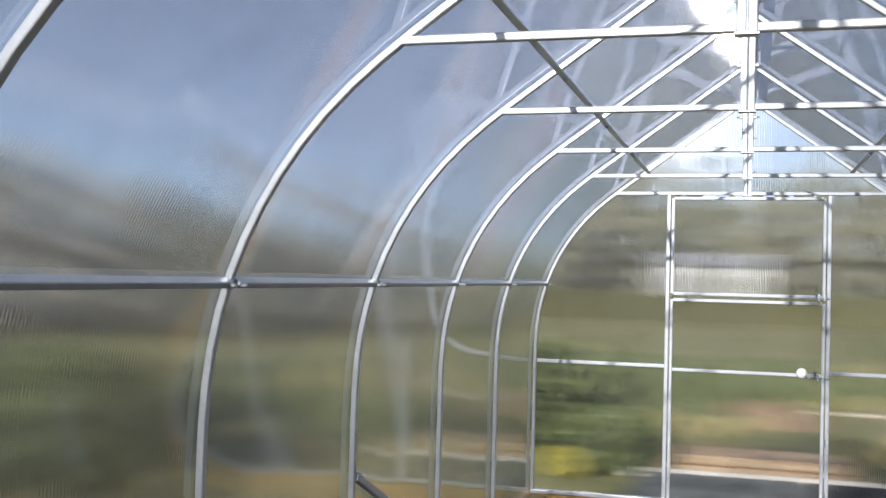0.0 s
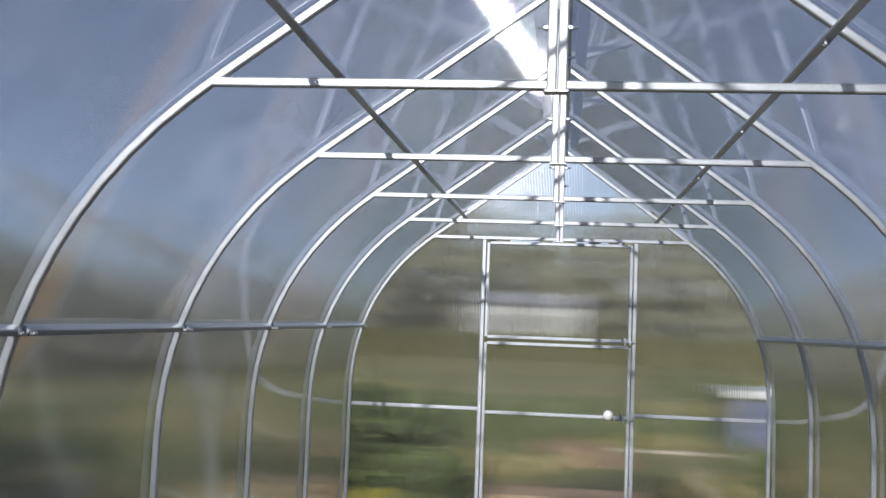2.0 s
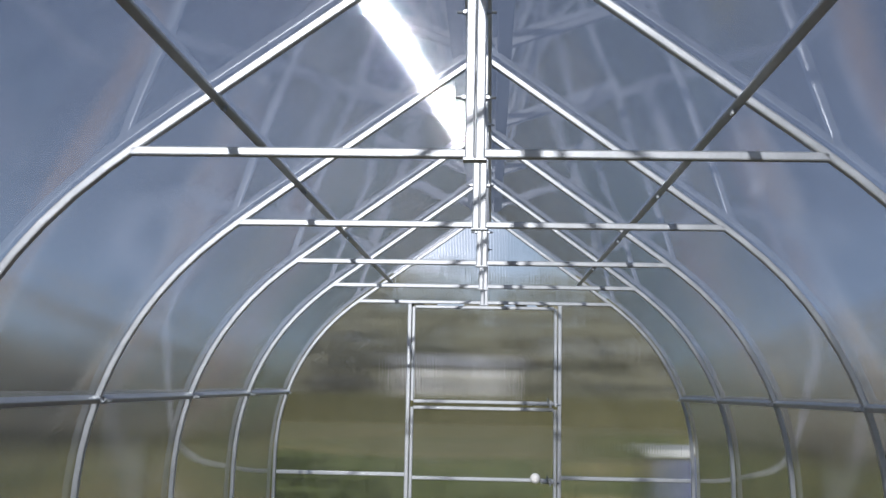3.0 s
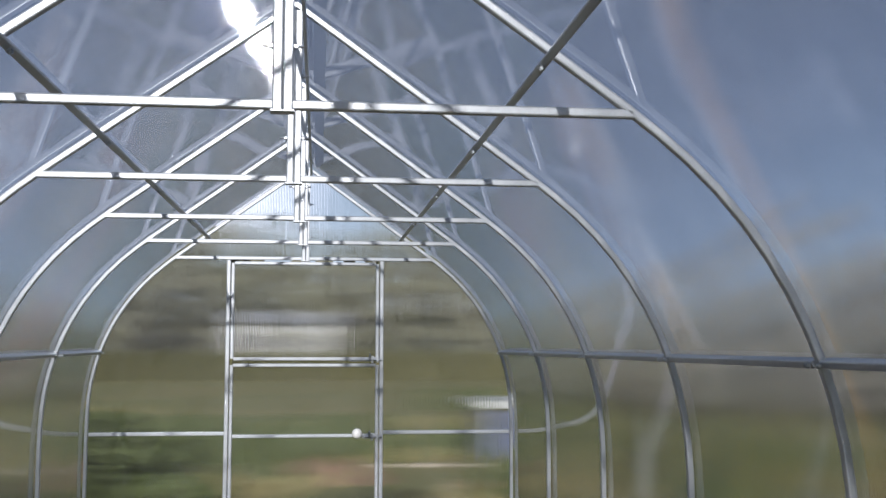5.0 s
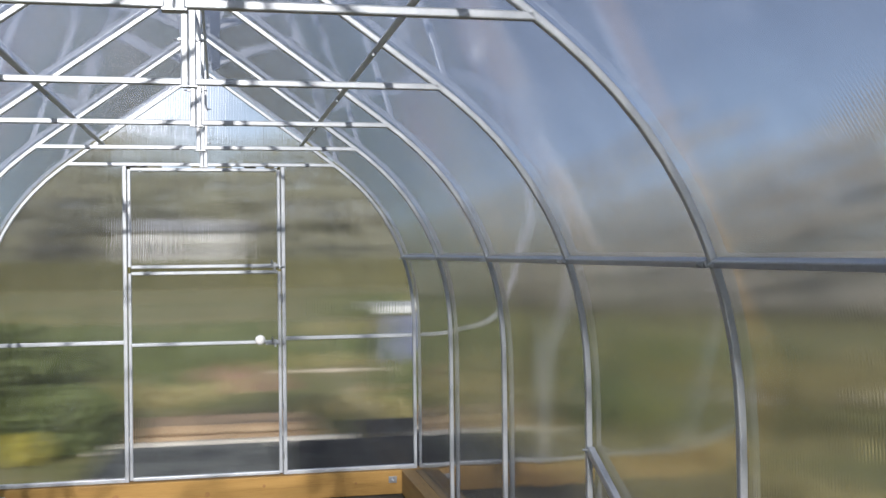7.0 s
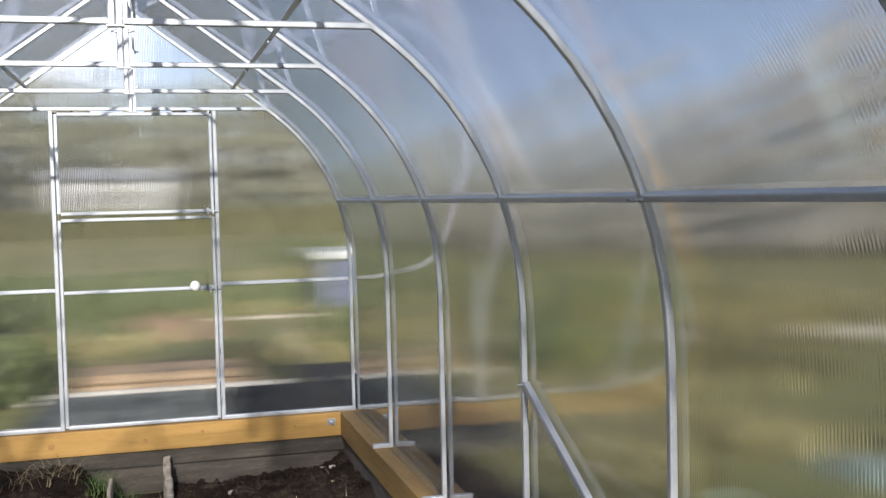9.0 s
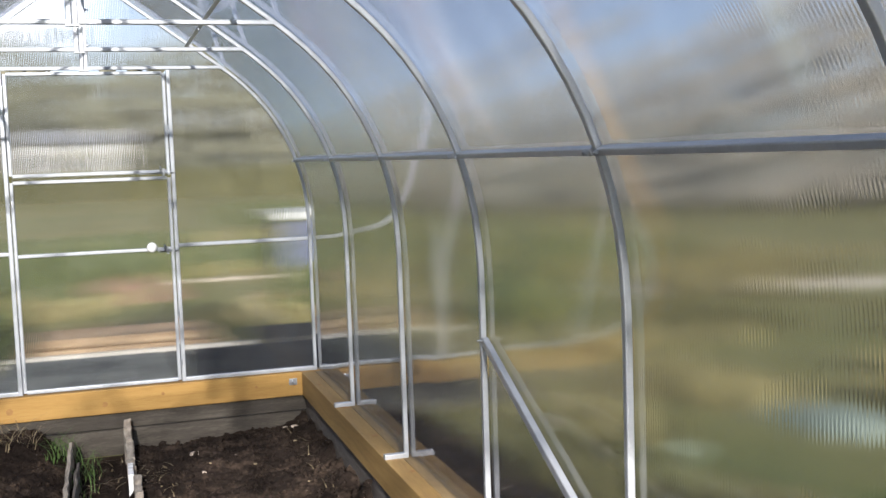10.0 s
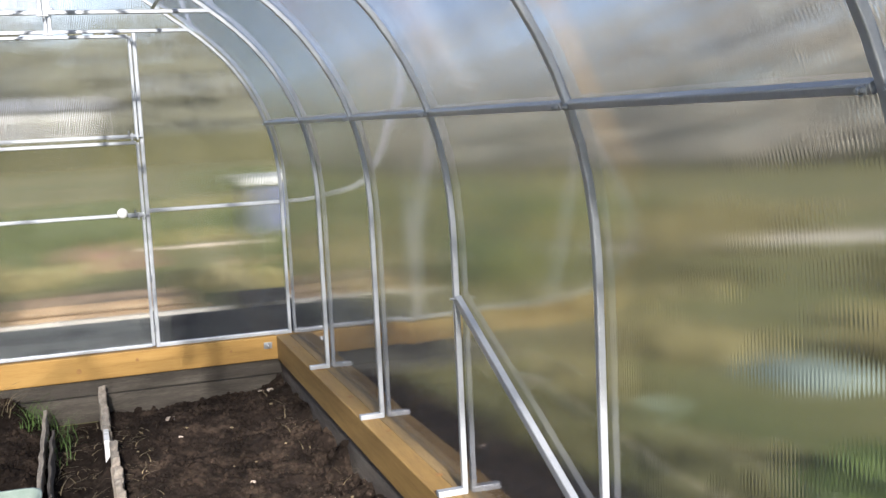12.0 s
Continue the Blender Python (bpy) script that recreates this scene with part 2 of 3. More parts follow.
MEADOW_GREEN = plain("fresh_weed_leaves", ((0.3, (0.06, 0.095, 0.022)), (0.7, (0.12, 0.165, 0.045))), 4)
SAND = plain("tan_sand", ((0.3, (0.24, 0.17, 0.085)), (0.7, (0.36, 0.27, 0.14))), 6)
RED_EARTH = plain("reddish_earth", ((0.3, (0.18, 0.11, 0.07)), (0.7, (0.29, 0.185, 0.12))), 6)
BANK_SAND = plain("pale_bank_sand", ((0.3, (0.50, 0.44, 0.37)), (0.7, (0.70, 0.64, 0.55))), 4)
COVER = plain("pale_garden_cover", ((0.3, (0.11, 0.15, 0.12)), (0.7, (0.25, 0.29, 0.25))), 7, rough=(0.5, 0.7))
TRAY = plain("pale_green_plastic", ((0.3, (0.26, 0.35, 0.29)), (0.7, (0.42, 0.50, 0.43))), 12, rough=(0.3, 0.5))


# ---- building helpers ----
def part(name, bm, material, parent=None, label="", smooth=False):
    me = bpy.data.meshes.new(name)
    bm.normal_update()
    bm.to_mesh(me)
    bm.free()
    me.materials.append(material)
    if smooth:
        me.shade_smooth()
    ob = new(name, me)
    ob.parent = parent
    return tagged(ob, label=label)


def thing(name, label, category, group="", kind="", at=(0, 0, 0)):
    ob = new(name)
    ob.location = at
    ob.empty_display_size = 0.1
    return tagged(ob, label, category, group, kind)


def block(lo, hi, bevel=0.003, bm=None):
    """A box between two corners with softened edges."""
    b = bmesh.new()
    c, s = [(p + q) / 2 for p, q in zip(lo, hi)], [q - p for p, q in zip(lo, hi)]
    bmesh.ops.create_cube(b, size=1, matrix=Matrix.Translation(c) @ Matrix.Diagonal((*s, 1)))
    if bevel:
        bmesh.ops.bevel(b, geom=b.edges[:], offset=bevel, segments=2, affect="EDGES", profile=0.6)
    if bm is None:
        return b
    me = bpy.data.meshes.new("tmp")
    b.to_mesh(me)
    bm.from_mesh(me)
    b.free()
    bpy.data.meshes.remove(me)
    return bm


def section(w, h, r=0.004):
    """A rounded rectangle, w along the first axis and h along the second."""
    out = []
    for cx, cy, a0 in ((1, 1, 0), (-1, 1, 90), (-1, -1, 180), (1, -1, 270)):
        for k in range(3):
            a = radians(a0 + 45 * k)
            out.append((cx * (w / 2 - r) + r * math.cos(a), cy * (h / 2 - r) + r * math.sin(a)))
    return out


def tube(path, w, h, side, bm=None, r=0.004):
    """A hollow-section bar swept along a path; w is measured along side, h across it."""
    bm = bm or bmesh.new()
    path = [Vector(p) for p in path]
    side = Vector(side).normalized()
    rings = []
    for k, p in enumerate(path):
        d = ((path[min(k + 1, len(path) - 1)] - path[max(k - 1, 0)])).normalized()
        s = (side - d * side.dot(d)).normalized()
        o = d.cross(s)
        rings.append([bm.verts.new(p + s * a + o * b) for a, b in section(w, h, r)])
    m = len(rings[0])
    for a, b in zip(rings, rings[1:]):
        for k in range(m):
            bm.faces.new((a[k], a[(k + 1) % m], b[(k + 1) % m], b[k]))
    bm.faces.new(rings[0][::-1])
    bm.faces.new(rings[-1])
    bmesh.ops.recalc_face_normals(bm, faces=bm.faces[:])
    return bm


def rod(a, b, radius, sides=10, bm=None, r2=None):
    bm = bm or bmesh.new()
    a, b = Vector(a), Vector(b)
    turn = (b - a).to_track_quat("Z", "Y").to_matrix().to_4x4()
    bmesh.ops.create_cone(bm, cap_ends=True, segments=sides, radius1=radius, radius2=radius if r2 is None else r2, depth=(b - a).length, matrix=Matrix.Translation((a + b) / 2) @ turn)
    return bm


def bolt(at, way, parent, length=0.03, name="bolt"):
    """A hexagon head, a washer and a shank end."""
    at, way = Vector(at), Vector(way).normalized()
    bm = rod(at, at + way * 0.002, 0.009, 10)
    rod(at + way * 0.002, at + way * 0.008, 0.0065, 6, bm)
    rod(at + way * 0.008, at + way * length, 0.0035, 8, bm)
    return part(name, bm, ZINC, parent)


# ---- plan ----
XC = -0.022            # centre line of the greenhouse
HALF = 1.254            # from the centre to a leg
Z_BASE, Z_BEND, RADIUS = 0.30, 1.2396, 1.12
SLOPE = radians(36)
Z_TIE = 2.163
SPAN = 1.05
EASE = 0.30             # length over which the bend eases in
Y_END = 7.0
ARCHES = [Y_END - SPAN * k for k in range(0, 8)]
Y_REAR = ARCHES[-1]
TIE_X = HALF - RADIUS * (1 - math.sin(SLOPE))
Z_SPRING = Z_BEND + RADIUS * math.cos(SLOPE)
Z_RIDGE = Z_SPRING + TIE_X * math.tan(SLOPE)


@functools.lru_cache(None)
def half_line(grow, foot, count, ease):
    """The half arch moved outwards by grow, the bend easing in and out as in a bent pipe; count even steps from foot to ridge."""
    pts = [(HALF + grow, foot + (Z_BEND - foot) * k / 90) for k in range(90)]
    for k in range(121):
        a = (math.pi / 2 - SLOPE) * k / 120
        pts.append((HALF - RADIUS + (RADIUS + grow) * math.cos(a), Z_BEND + (RADIUS + grow) * math.sin(a)))
    x1, z1 = pts[-1]
    zr = Z_RIDGE + grow / math.cos(SLOPE)
    pts += [(x1 * (1 - k / 90), z1 + (zr - z1) * k / 90) for k in range(1, 91)]
    p = np.array(pts)
    s = np.r_[0, np.cumsum(np.hypot(*np.diff(p, axis=0).T))]
    fine = np.linspace(0, s[-1], 801)
    q = np.column_stack([np.interp(fine, s, p[:, n]) for n in (0, 1)])
    reach = int(ease / 2 / (s[-1] / 800))
    eased = []
    for k in range(0, 801):
        w = min(reach, k, 800 - k)
        eased.append(q[k - w:k + w + 1].mean(axis=0))
    eased = np.array(eased)
    pick = np.linspace(0, 800, count + 1).round().astype(int)
    return [tuple(float(v) for v in eased[k]) for k in pick]


def profile(side, grow=0.0, foot=Z_BASE, steps=32, ease=EASE):
    """The half arch from its foot to the ridge, in x and z, moved outwards by grow."""
    return [(XC + side * x, z) for x, z in half_line(grow + 0.035 * ease ** 2, foot, steps, ease)]


def widen(x, y):
    """The house is a little wider towards its rear."""
    return XC + (x - XC) * (1 + 0.0034 * (Y_END - y)) + 0.0008 * (Y_END - y)


def on_profile(z):
    """Distance from the centre of the arch's line at height z."""
    if z <= Z_BEND:
        return HALF
    if z < Z_SPRING:
        return HALF - RADIUS + RADIUS * math.cos(math.asin((z - Z_BEND) / RADIUS))
    return TIE_X * (Z_RIDGE - z) / (Z_RIDGE - Z_SPRING)


# ---- ground ----
def ground():
    bm = bmesh.new()
    bmesh.ops.create_grid(bm, x_segments=60, y_segments=60, size=1)
    for v in bm.verts:
        for ax in (0, 1):
            t = v.co[ax]
            v.co[ax] = math.copysign(abs(t) ** 3 * 1500, t)
        d = v.co.xy.length
        v.co.z = -0.10 + (0.25 * noise.noise(v.co * 0.03) if d > 25 else 0.0)
    ob = part("ground", bm, MEADOW, None, smooth=True)
    return tagged(ob, "dry autumn meadow of olive grass and bare earth", "ground", kind="structure")


ground()


SOIL_X = (XC - 1.17, XC + 1.17)
SOIL_Y = (Y_REAR + 0.1, Y_END - 0.07)


def soil_height(x, y):
    """Dug-over beds with a trench between the dividers, a bank along the side board and a dip at the end board."""
    p = Vector((x, y, 0))
    trench = 1 / (1 + math.exp(-(x + 0.20) * 60)) * 1 / (1 + math.exp((x - 0.08) * 60))
    lumps = 0.040 * noise.noise(p * 3.1) + 0.028 * noise.noise(p * 9) + 0.016 * noise.noise(p * 24) + 0.014 * abs(noise.noise(p * 48)) + 0.010 * noise.noise(p * 90)
    bank = 0.07 * math.exp(-((SOIL_X[1] - x) / 0.10) ** 2) * (0.6 + noise.noise(p * 7))
    dip = 0.055 * math.exp(-((SOIL_Y[1] - y) / 0.28) ** 2) * (1 if x > -0.3 else 0.3) * (0.9 - 0.9 / (1 + math.exp(-(x - 0.75) * 9)))
    heap = 0.13 * math.exp(-((SOIL_Y[1] - y) / 0.34) ** 2) / (1 + math.exp((x + 0.36) * 22))
    return max(lumps + bank + heap - dip - 0.075 * trench, -0.09)


def soil():
    """The beds and the trench between the old boards."""
    bm = bmesh.new()
    nx, ny = 230, 420
    rows = []
    for j in range(ny + 1):
        y = SOIL_Y[0] + (SOIL_Y[1] - SOIL_Y[0]) * (j / ny) ** 0.7
        row = []
        for i in range(nx + 1):
            x = SOIL_X[0] + (SOIL_X[1] - SOIL_X[0]) * i / nx
            row.append(bm.verts.new((x, y, soil_height(x, y))))
        rows.append(row)
    for a, b in zip(rows, rows[1:]):
        for k in range(nx):
            bm.faces.new((a[k], a[k + 1], b[k + 1], b[k]))
    ob = part("soil", bm, SOIL, None, smooth=True)
    return tagged(ob, "dark crumbly garden soil dug over inside the greenhouse", "soil", kind="structure")


soil()


# ---- timber base and the old boards below it ----
def base():
    for side in (-1, 1):
        lo, hi = (-0.0525, 0.16) if side > 0 else (-0.16, 0.0525)
        t = thing("base_timber", "squared new orange-brown timber beam under the side wall legs", "beam", "base timbers")
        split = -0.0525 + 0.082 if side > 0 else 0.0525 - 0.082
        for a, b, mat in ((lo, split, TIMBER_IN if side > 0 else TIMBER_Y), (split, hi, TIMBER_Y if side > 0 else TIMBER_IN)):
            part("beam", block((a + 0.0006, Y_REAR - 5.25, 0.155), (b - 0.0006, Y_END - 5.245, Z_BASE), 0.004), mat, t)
        for j in range(7):
            kx, ky = (-0.02 + 0.012 * j if side > 0 else 0.02 - 0.012 * j), 1.35 - 0.62 * j
            part("knot", rod((kx, ky, Z_BASE - 0.001), (kx, ky, Z_BASE + 0.0012), 0.011 + 0.003 * (j % 3), 14), KNOT, t)
        t.location = (XC + side * (HALF - 0.033), 5.2, 0)
        t.rotation_euler.z = side * radians(0.2)
        o = part("old_board", block((-0.02, Y_REAR - 0.05, -0.10), (0.02, Y_END - 0.03, 0.153), 0.006), OLD_Y)
        o.location.x = XC + side * (HALF - 0.05)
        tagged(o, "weathered grey bed board under the side beam", "board", "old bed boards")
    t = thing("base_timber", "squared new orange-brown timber beam with knots under the end wall", "beam", "base timbers")
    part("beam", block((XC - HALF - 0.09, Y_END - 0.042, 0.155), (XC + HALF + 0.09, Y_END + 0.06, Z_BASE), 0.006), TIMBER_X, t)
    for x, z, r in ((-0.02, 0.215, 0.015), (-0.54, 0.222, 0.019), (0.31, 0.247, 0.010), (0.86, 0.232, 0.008)):
        part("knot", rod((x, Y_END - 0.043, z), (x, Y_END - 0.0405, z), r, 14), KNOT, t)
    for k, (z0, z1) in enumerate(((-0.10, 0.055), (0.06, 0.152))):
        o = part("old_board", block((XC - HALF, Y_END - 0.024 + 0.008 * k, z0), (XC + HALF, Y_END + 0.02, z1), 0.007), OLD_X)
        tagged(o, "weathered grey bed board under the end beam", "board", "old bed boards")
    r = part("base_timber", block((XC - HALF - 0.09, Y_REAR - 0.06, 0.155), (XC + HALF + 0.09, Y_REAR + 0.042, Z_BASE), 0.006), TIMBER_X)
    tagged(r, "squared new timber beam under the rear end wall", "beam", "base timbers")


base()


# ---- arches ----
def reach(z):
    """Distance from the centre line at which the eased arch has height z."""
    line = half_line(0.035 * EASE ** 2, Z_BASE + 0.004, 200, EASE)
    return float(np.interp(z, [q[1] for q in line], [q[0] for q in line]))


def arch():
    a = thing("arch", "galvanised steel greenhouse arch with tie bar and king post", "arch", "arches of the greenhouse")
    for side in (-1, 1):
        half = part("half_arch", tube([(x, 0, z) for x, z in profile(side, 0, Z_BASE + 0.004)], 0.022, 0.020, (0, 1, 0)), STEEL, a)
        xf = XC + side * HALF
        part("foot", block((min(xf - side * 0.095, xf + side * 0.01), -0.015, Z_BASE), (max(xf - side * 0.095, xf + side * 0.01), 0.015, Z_BASE + 0.022), 0.003), STEEL, half)
        post = part("king_post", tube([(XC + side * 0.0115, 0, Z_TIE - 0.014), (XC + side * 0.0115, 0, Z_RIDGE - 0.02)], 0.03, 0.022, (0, 1, 0)), STEEL, a)
        for z in (Z_TIE + 0.13, Z_TIE + 0.33):
            bolt((XC + side * 0.0226, 0, z), (side, 0, 0), post, 0.022)
        part("tie_bar", tube([(XC + side * 0.0226, 0, Z_TIE), (XC + side * (reach(Z_TIE) - 0.004), 0, Z_TIE)], 0.022, 0.021, (0, 1, 0)), STEEL, a)
        part("collar", block((min(XC, XC + side * 0.026), -0.018, Z_TIE - 0.017), (max(XC, XC + side * 0.026), 0.018, Z_TIE - 0.012), 0.001), ZINC, a)
    return a


first = arch()
first.location.y = ARCHES[0]
for y in ARCHES[1:]:
    grow = 1 + 0.0034 * (Y_END - y)
    more = copy_thing(first, Matrix.Translation((widen(XC, y) - XC * grow, y, 0)))
    more.scale.x = grow


# ---- purlins and ridge ----
Z_SIDE = 1.60


def purlins():
    for side in (-1, 1):
        x = XC + side * (on_profile(Z_SIDE) - 0.004)
        p = thing("side_purlin", "galvanised steel rail bolted between the arches along the side wall", "rail", "purlins")
        drop, lean = (0.0045, 34) if side < 0 else (-0.0015, 23)
        for a, b in zip(ARCHES, ARCHES[1:]):
            za, zb = Z_SIDE - drop * (Y_END - a), Z_SIDE - drop * (Y_END - b)
            part("rail", tube([(widen(x, b), b + 0.017, zb), (widen(x, a), a - 0.017, za)], 0.027, 0.019, (math.cos(radians(lean)), 0, side * math.sin(radians(lean)))), STEEL, p)
            for y, s, zz in ((b, 1, zb), (a, -1, za)):
                xw = widen(x, y)
                part("flange", block((xw - side * 0.016 - 0.001, y + s * 0.028 - 0.008, zz - 0.012), (xw - side * 0.016 + 0.001, y + s * 0.028 + 0.008, zz + 0.001), 0.0006), ZINC, p)
                bolt((xw - side * 0.0165, y + s * 0.030, zz - 0.006), (-side, 0, 0), p, 0.012)
        xr, zr = 0.585, Z_SPRING + (TIE_X - 0.585) * math.tan(SLOPE)
        r = thing("roof_purlin", "galvanised steel rail running under the rafters", "rail", "purlins")
        part("rail", tube([(widen(XC + side * (xr - 0.013), Y_REAR), Y_REAR, zr - 0.019), (XC + side * (xr - 0.013), Y_END - 0.01, zr - 0.019)], 0.020, 0.022, (math.cos(SLOPE), 0, -side * math.sin(SLOPE))), STEEL, r)
        for y in ARCHES:
            bolt((widen(XC + side * (xr - 0.02), y), y - 0.006, zr - 0.032), (-side * math.sin(SLOPE), 0, -math.cos(SLOPE)), r, 0.012)
    r = thing("ridge_rail", "galvanised steel ridge rail at the top of the roof", "rail", "purlins")
    for side in (-1, 1):
        part("rail", tube([(XC + side * 0.030, Y_REAR, Z_RIDGE - 0.045), (XC + side * 0.030, Y_END, Z_RIDGE - 0.045)], 0.012, 0.05, (1, 0, 0)), STEEL, r)


purlins()


def braces():
    y = ARCHES[3]
    for side in (-1, 1):
        x = widen(XC + side * (HALF + 0.0005), y - side * 0.7)
        b = thing("brace", "slanting galvanised steel brace from an arch leg to the base", "brace", "braces")
        top = 0.98 if side > 0 else 0.925
        part("bar", tube([(x, y - side * 0.016, top), (x, y - side * 1.42, Z_BASE + 0.008)], 0.022, 0.030, (1, 0, 0)), STEEL, b)
        bolt((x - side * 0.011, y - side * 0.025, top + 0.005), (-side, 0, 0), b, 0.02)
        bolt((x, y, top + 0.02), (0, 1, 0.2), b, 0.02)


braces()


# ---- end wall with its door ----
def end_wall():
    w = thing("wall_north", "end wall of clear fluted polycarbonate on a galvanised frame", "wall", kind="structure")
    y = Y_END
    xl, xr = -0.477, 0.440
    ze = 1.120
    for x in (xl, xr):
        part("post", tube([(x, y, Z_BASE + 0.004), (x, y, Z_TIE - 0.012)], 0.024, 0.024, (1, 0, 0)), STEEL, w)
    for a, b in ((XC - HALF + 0.012, xl - 0.012), (xr + 0.012, XC + HALF - 0.012)):
        part("rail", tube([(a, y, ze), (b, y, ze)], 0.022, 0.022, (0, 1, 0)), STEEL, w)
        part("rail", tube([(a, y, Z_BASE + 0.014), (b, y, Z_BASE + 0.014)], 0.022, 0.024, (0, 1, 0)), STEEL, w)
    # side and gable sheets, cut to the arch
    ys = y + 0.017
    for lo, hi, z0, top in ((XC - HALF, xl, Z_BASE, Z_TIE), (xr, XC + HALF, Z_BASE, Z_TIE), (-10, 10, Z_TIE, 9)):
        bm = bmesh.new()
        n = 40
        zs = [z0 + (min(top, Z_RIDGE + 0.01) - z0) * k / n for k in range(n + 1)]
        last = None
        for z in zs:
            d = on_profile(min(z, Z_RIDGE)) + 0.012
            a, b = max(lo, XC - d), min(hi, XC + d)
            if b - a < 0.002:
                a, b = (a + b) / 2 - 0.001, (a + b) / 2 + 0.001
                if hi < 0 or lo > 0:
                    a = b = hi if hi < 0 else lo
            row = [bm.verts.new((a, ys, z)), bm.verts.new((b, ys, z))]
            if last:
                bm.faces.new((last[0], last[1], row[1], row[0]))
            last = row
        s = part("polycarbonate_sheet", bm, END_SHEET, w)
        s.visible_shadow = False
    # door: a lower leaf and a hinged upper sash
    d = thing("door_1", "closed greenhouse door of galvanised bars and clear polycarbonate", "door", kind="structure")
    a, b = xl + 0.026, xr - 0.026
    zt, zm1, zm0, zb = Z_TIE - 0.030, 1.562, 1.524, Z_BASE + 0.016
    yd = y - 0.006
    leaf = part("leaf_frame", tube([(a, yd, zb), (a, yd, zm0)], 0.020, 0.022, (1, 0, 0)), STEEL, d)
    part("stile", tube([(b, yd, zb), (b, yd, zm0)], 0.020, 0.022, (1, 0, 0)), STEEL, d)
    for z in (zb + 0.002, 1.103, zm0 - 0.002):
        part("rail", tube([(a + 0.010, yd, z), (b - 0.010, yd, z)], 0.022, 0.020, (0, 1, 0)), STEEL, d)
    part("stile", tube([(a, yd, zm1), (a, yd, zt)], 0.020, 0.022, (1, 0, 0)), STEEL, d)
    part("stile", tube([(b, yd, zm1), (b, yd, zt)], 0.020, 0.022, (1, 0, 0)), STEEL, d)
    for z in (zm1 - 0.002, zt):
        part("rail", tube([(a + 0.010, yd, z), (b - 0.010, yd, z)], 0.022, 0.020, (0, 1, 0)), STEEL, d)
    for z0, z1 in ((zb, zm1 - 0.004), (zm1, zt)):
        bm = bmesh.new()
        vs = [bm.verts.new(p) for p in ((a, y + 0.010, z0), (b, y + 0.010, z0), (b, y + 0.010, z1), (a, y + 0.010, z1))]
        bm.faces.new(vs)
        s = part("polycarbonate_sheet", bm, END_SHEET, d)
        s.visible_shadow = False
    # round white handle on its bolt
    bm = bmesh.new()
    bmesh.ops.create_uvsphere(bm, u_segments=20, v_segments=12, radius=0.030, matrix=Matrix.Translation((0.296, yd - 0.040, 1.118)) @ Matrix.Diagonal((1, 0.8, 1, 1)))
    part("handle", bm, BALL, d, "round white plastic handle", smooth=True)
    for z, l0 in ((1.096, 0.33), (1.556, 0.245)):
        bm = block((l0, yd - 0.018, z - 0.010), (b + 0.012, yd - 0.0115, z + 0.010), 0.001)
        rod((l0 + 0.01, yd - 0.024, z), (b + 0.03, yd - 0.024, z), 0.006, 10, bm)
        block((b - 0.035, yd - 0.034, z - 0.022), (b - 0.022, yd - 0.0115, z + 0.022), 0.002, bm)
        block((b - 0.004, yd - 0.034, z - 0.018), (b + 0.008, yd - 0.0115, z + 0.018), 0.002, bm)
        rod((b - 0.045, yd - 0.026, z), (b - 0.045, yd - 0.030, z + 0.035), 0.005, 8, bm)
        part("latch", bm, ZINC, d, "zinc sliding bolt")
    for z in (0.42, 0.72, 1.36):
        part("hinge", rod((xr - 0.013, yd - 0.014, z - 0.018), (xr - 0.013, yd - 0.014, z + 0.018), 0.007, 10), ZINC, d)
    # corner fixings on the timber
    for x in (1.085, -1.165):
        c = thing("corner_bolt", "zinc coach bolt through the base timber corner", "bolt", "corner bolts")
        part("plate", block((x - 0.025, Y_END - 0.046, 0.225), (x + 0.025, Y_END - 0.0425, 0.265), 0.001), ZINC, c)
        bolt((x, Y_END - 0.047, 0.245), (0, -1, 0), c, 0.06)


end_wall()


# ---- side sheets: bent over the arches from base to ridge ----
def slack(z):
    """How freely the sheet bulges: less over the roof, where the purlins hold it."""
    return 1.0 - 0.75 * min(1.0, max(0.0, (z - 1.5) / 0.6))


def side_sheets():
    for side, name in ((-1, "wall_west"), (1, "wall_east")):
        w = thing(name, "curved side wall and roof of clear fluted polycarbonate", "wall", kind="structure")
        seams = [Y_END + 0.03, 4.37, 1.75, Y_REAR - 0.03]
        for grow, mat, what in ((0.0125, SKIN, "inner_skin"), (0.0245, SIDE_SHEET, "polycarbonate_sheet")):
            line = profile(side, grow, Z_BASE + 0.002, 54, 0.42)
            for num, (y, y2) in enumerate(zip(seams, seams[1:])):
                bm = bmesh.new()
                cols = 56
                grid = []
                for j in range(cols + 1):
                    yy = y + (y2 + 0.001 - y) * j / cols
                    # the sheet stands off between the arches, more with height above the base
                    belly = math.sin(math.pi * (Y_END - yy) / SPAN) ** 2
                    row = []
                    for x, z in line:
                        up = min(1.0, (z - Z_BASE) / 1.1)
                        bow = belly * (0.0012 + 0.0031 * up * up) * slack(z) + 0.0003 * num
                        row.append(bm.verts.new((widen(x + side * bow * min(1.0, (z - Z_BASE) * 6), yy), yy, z)))
                    grid.append(row)
                for g, h in zip(grid, grid[1:]):
                    for k in range(len(line) - 1):
                        f = (g[k], g[k + 1], h[k + 1], h[k])
                        bm.faces.new(f[::-1] if side > 0 else f)
                s = part(what, bm, mat, w, smooth=True)
                s.visible_shadow = False


side_sheets()


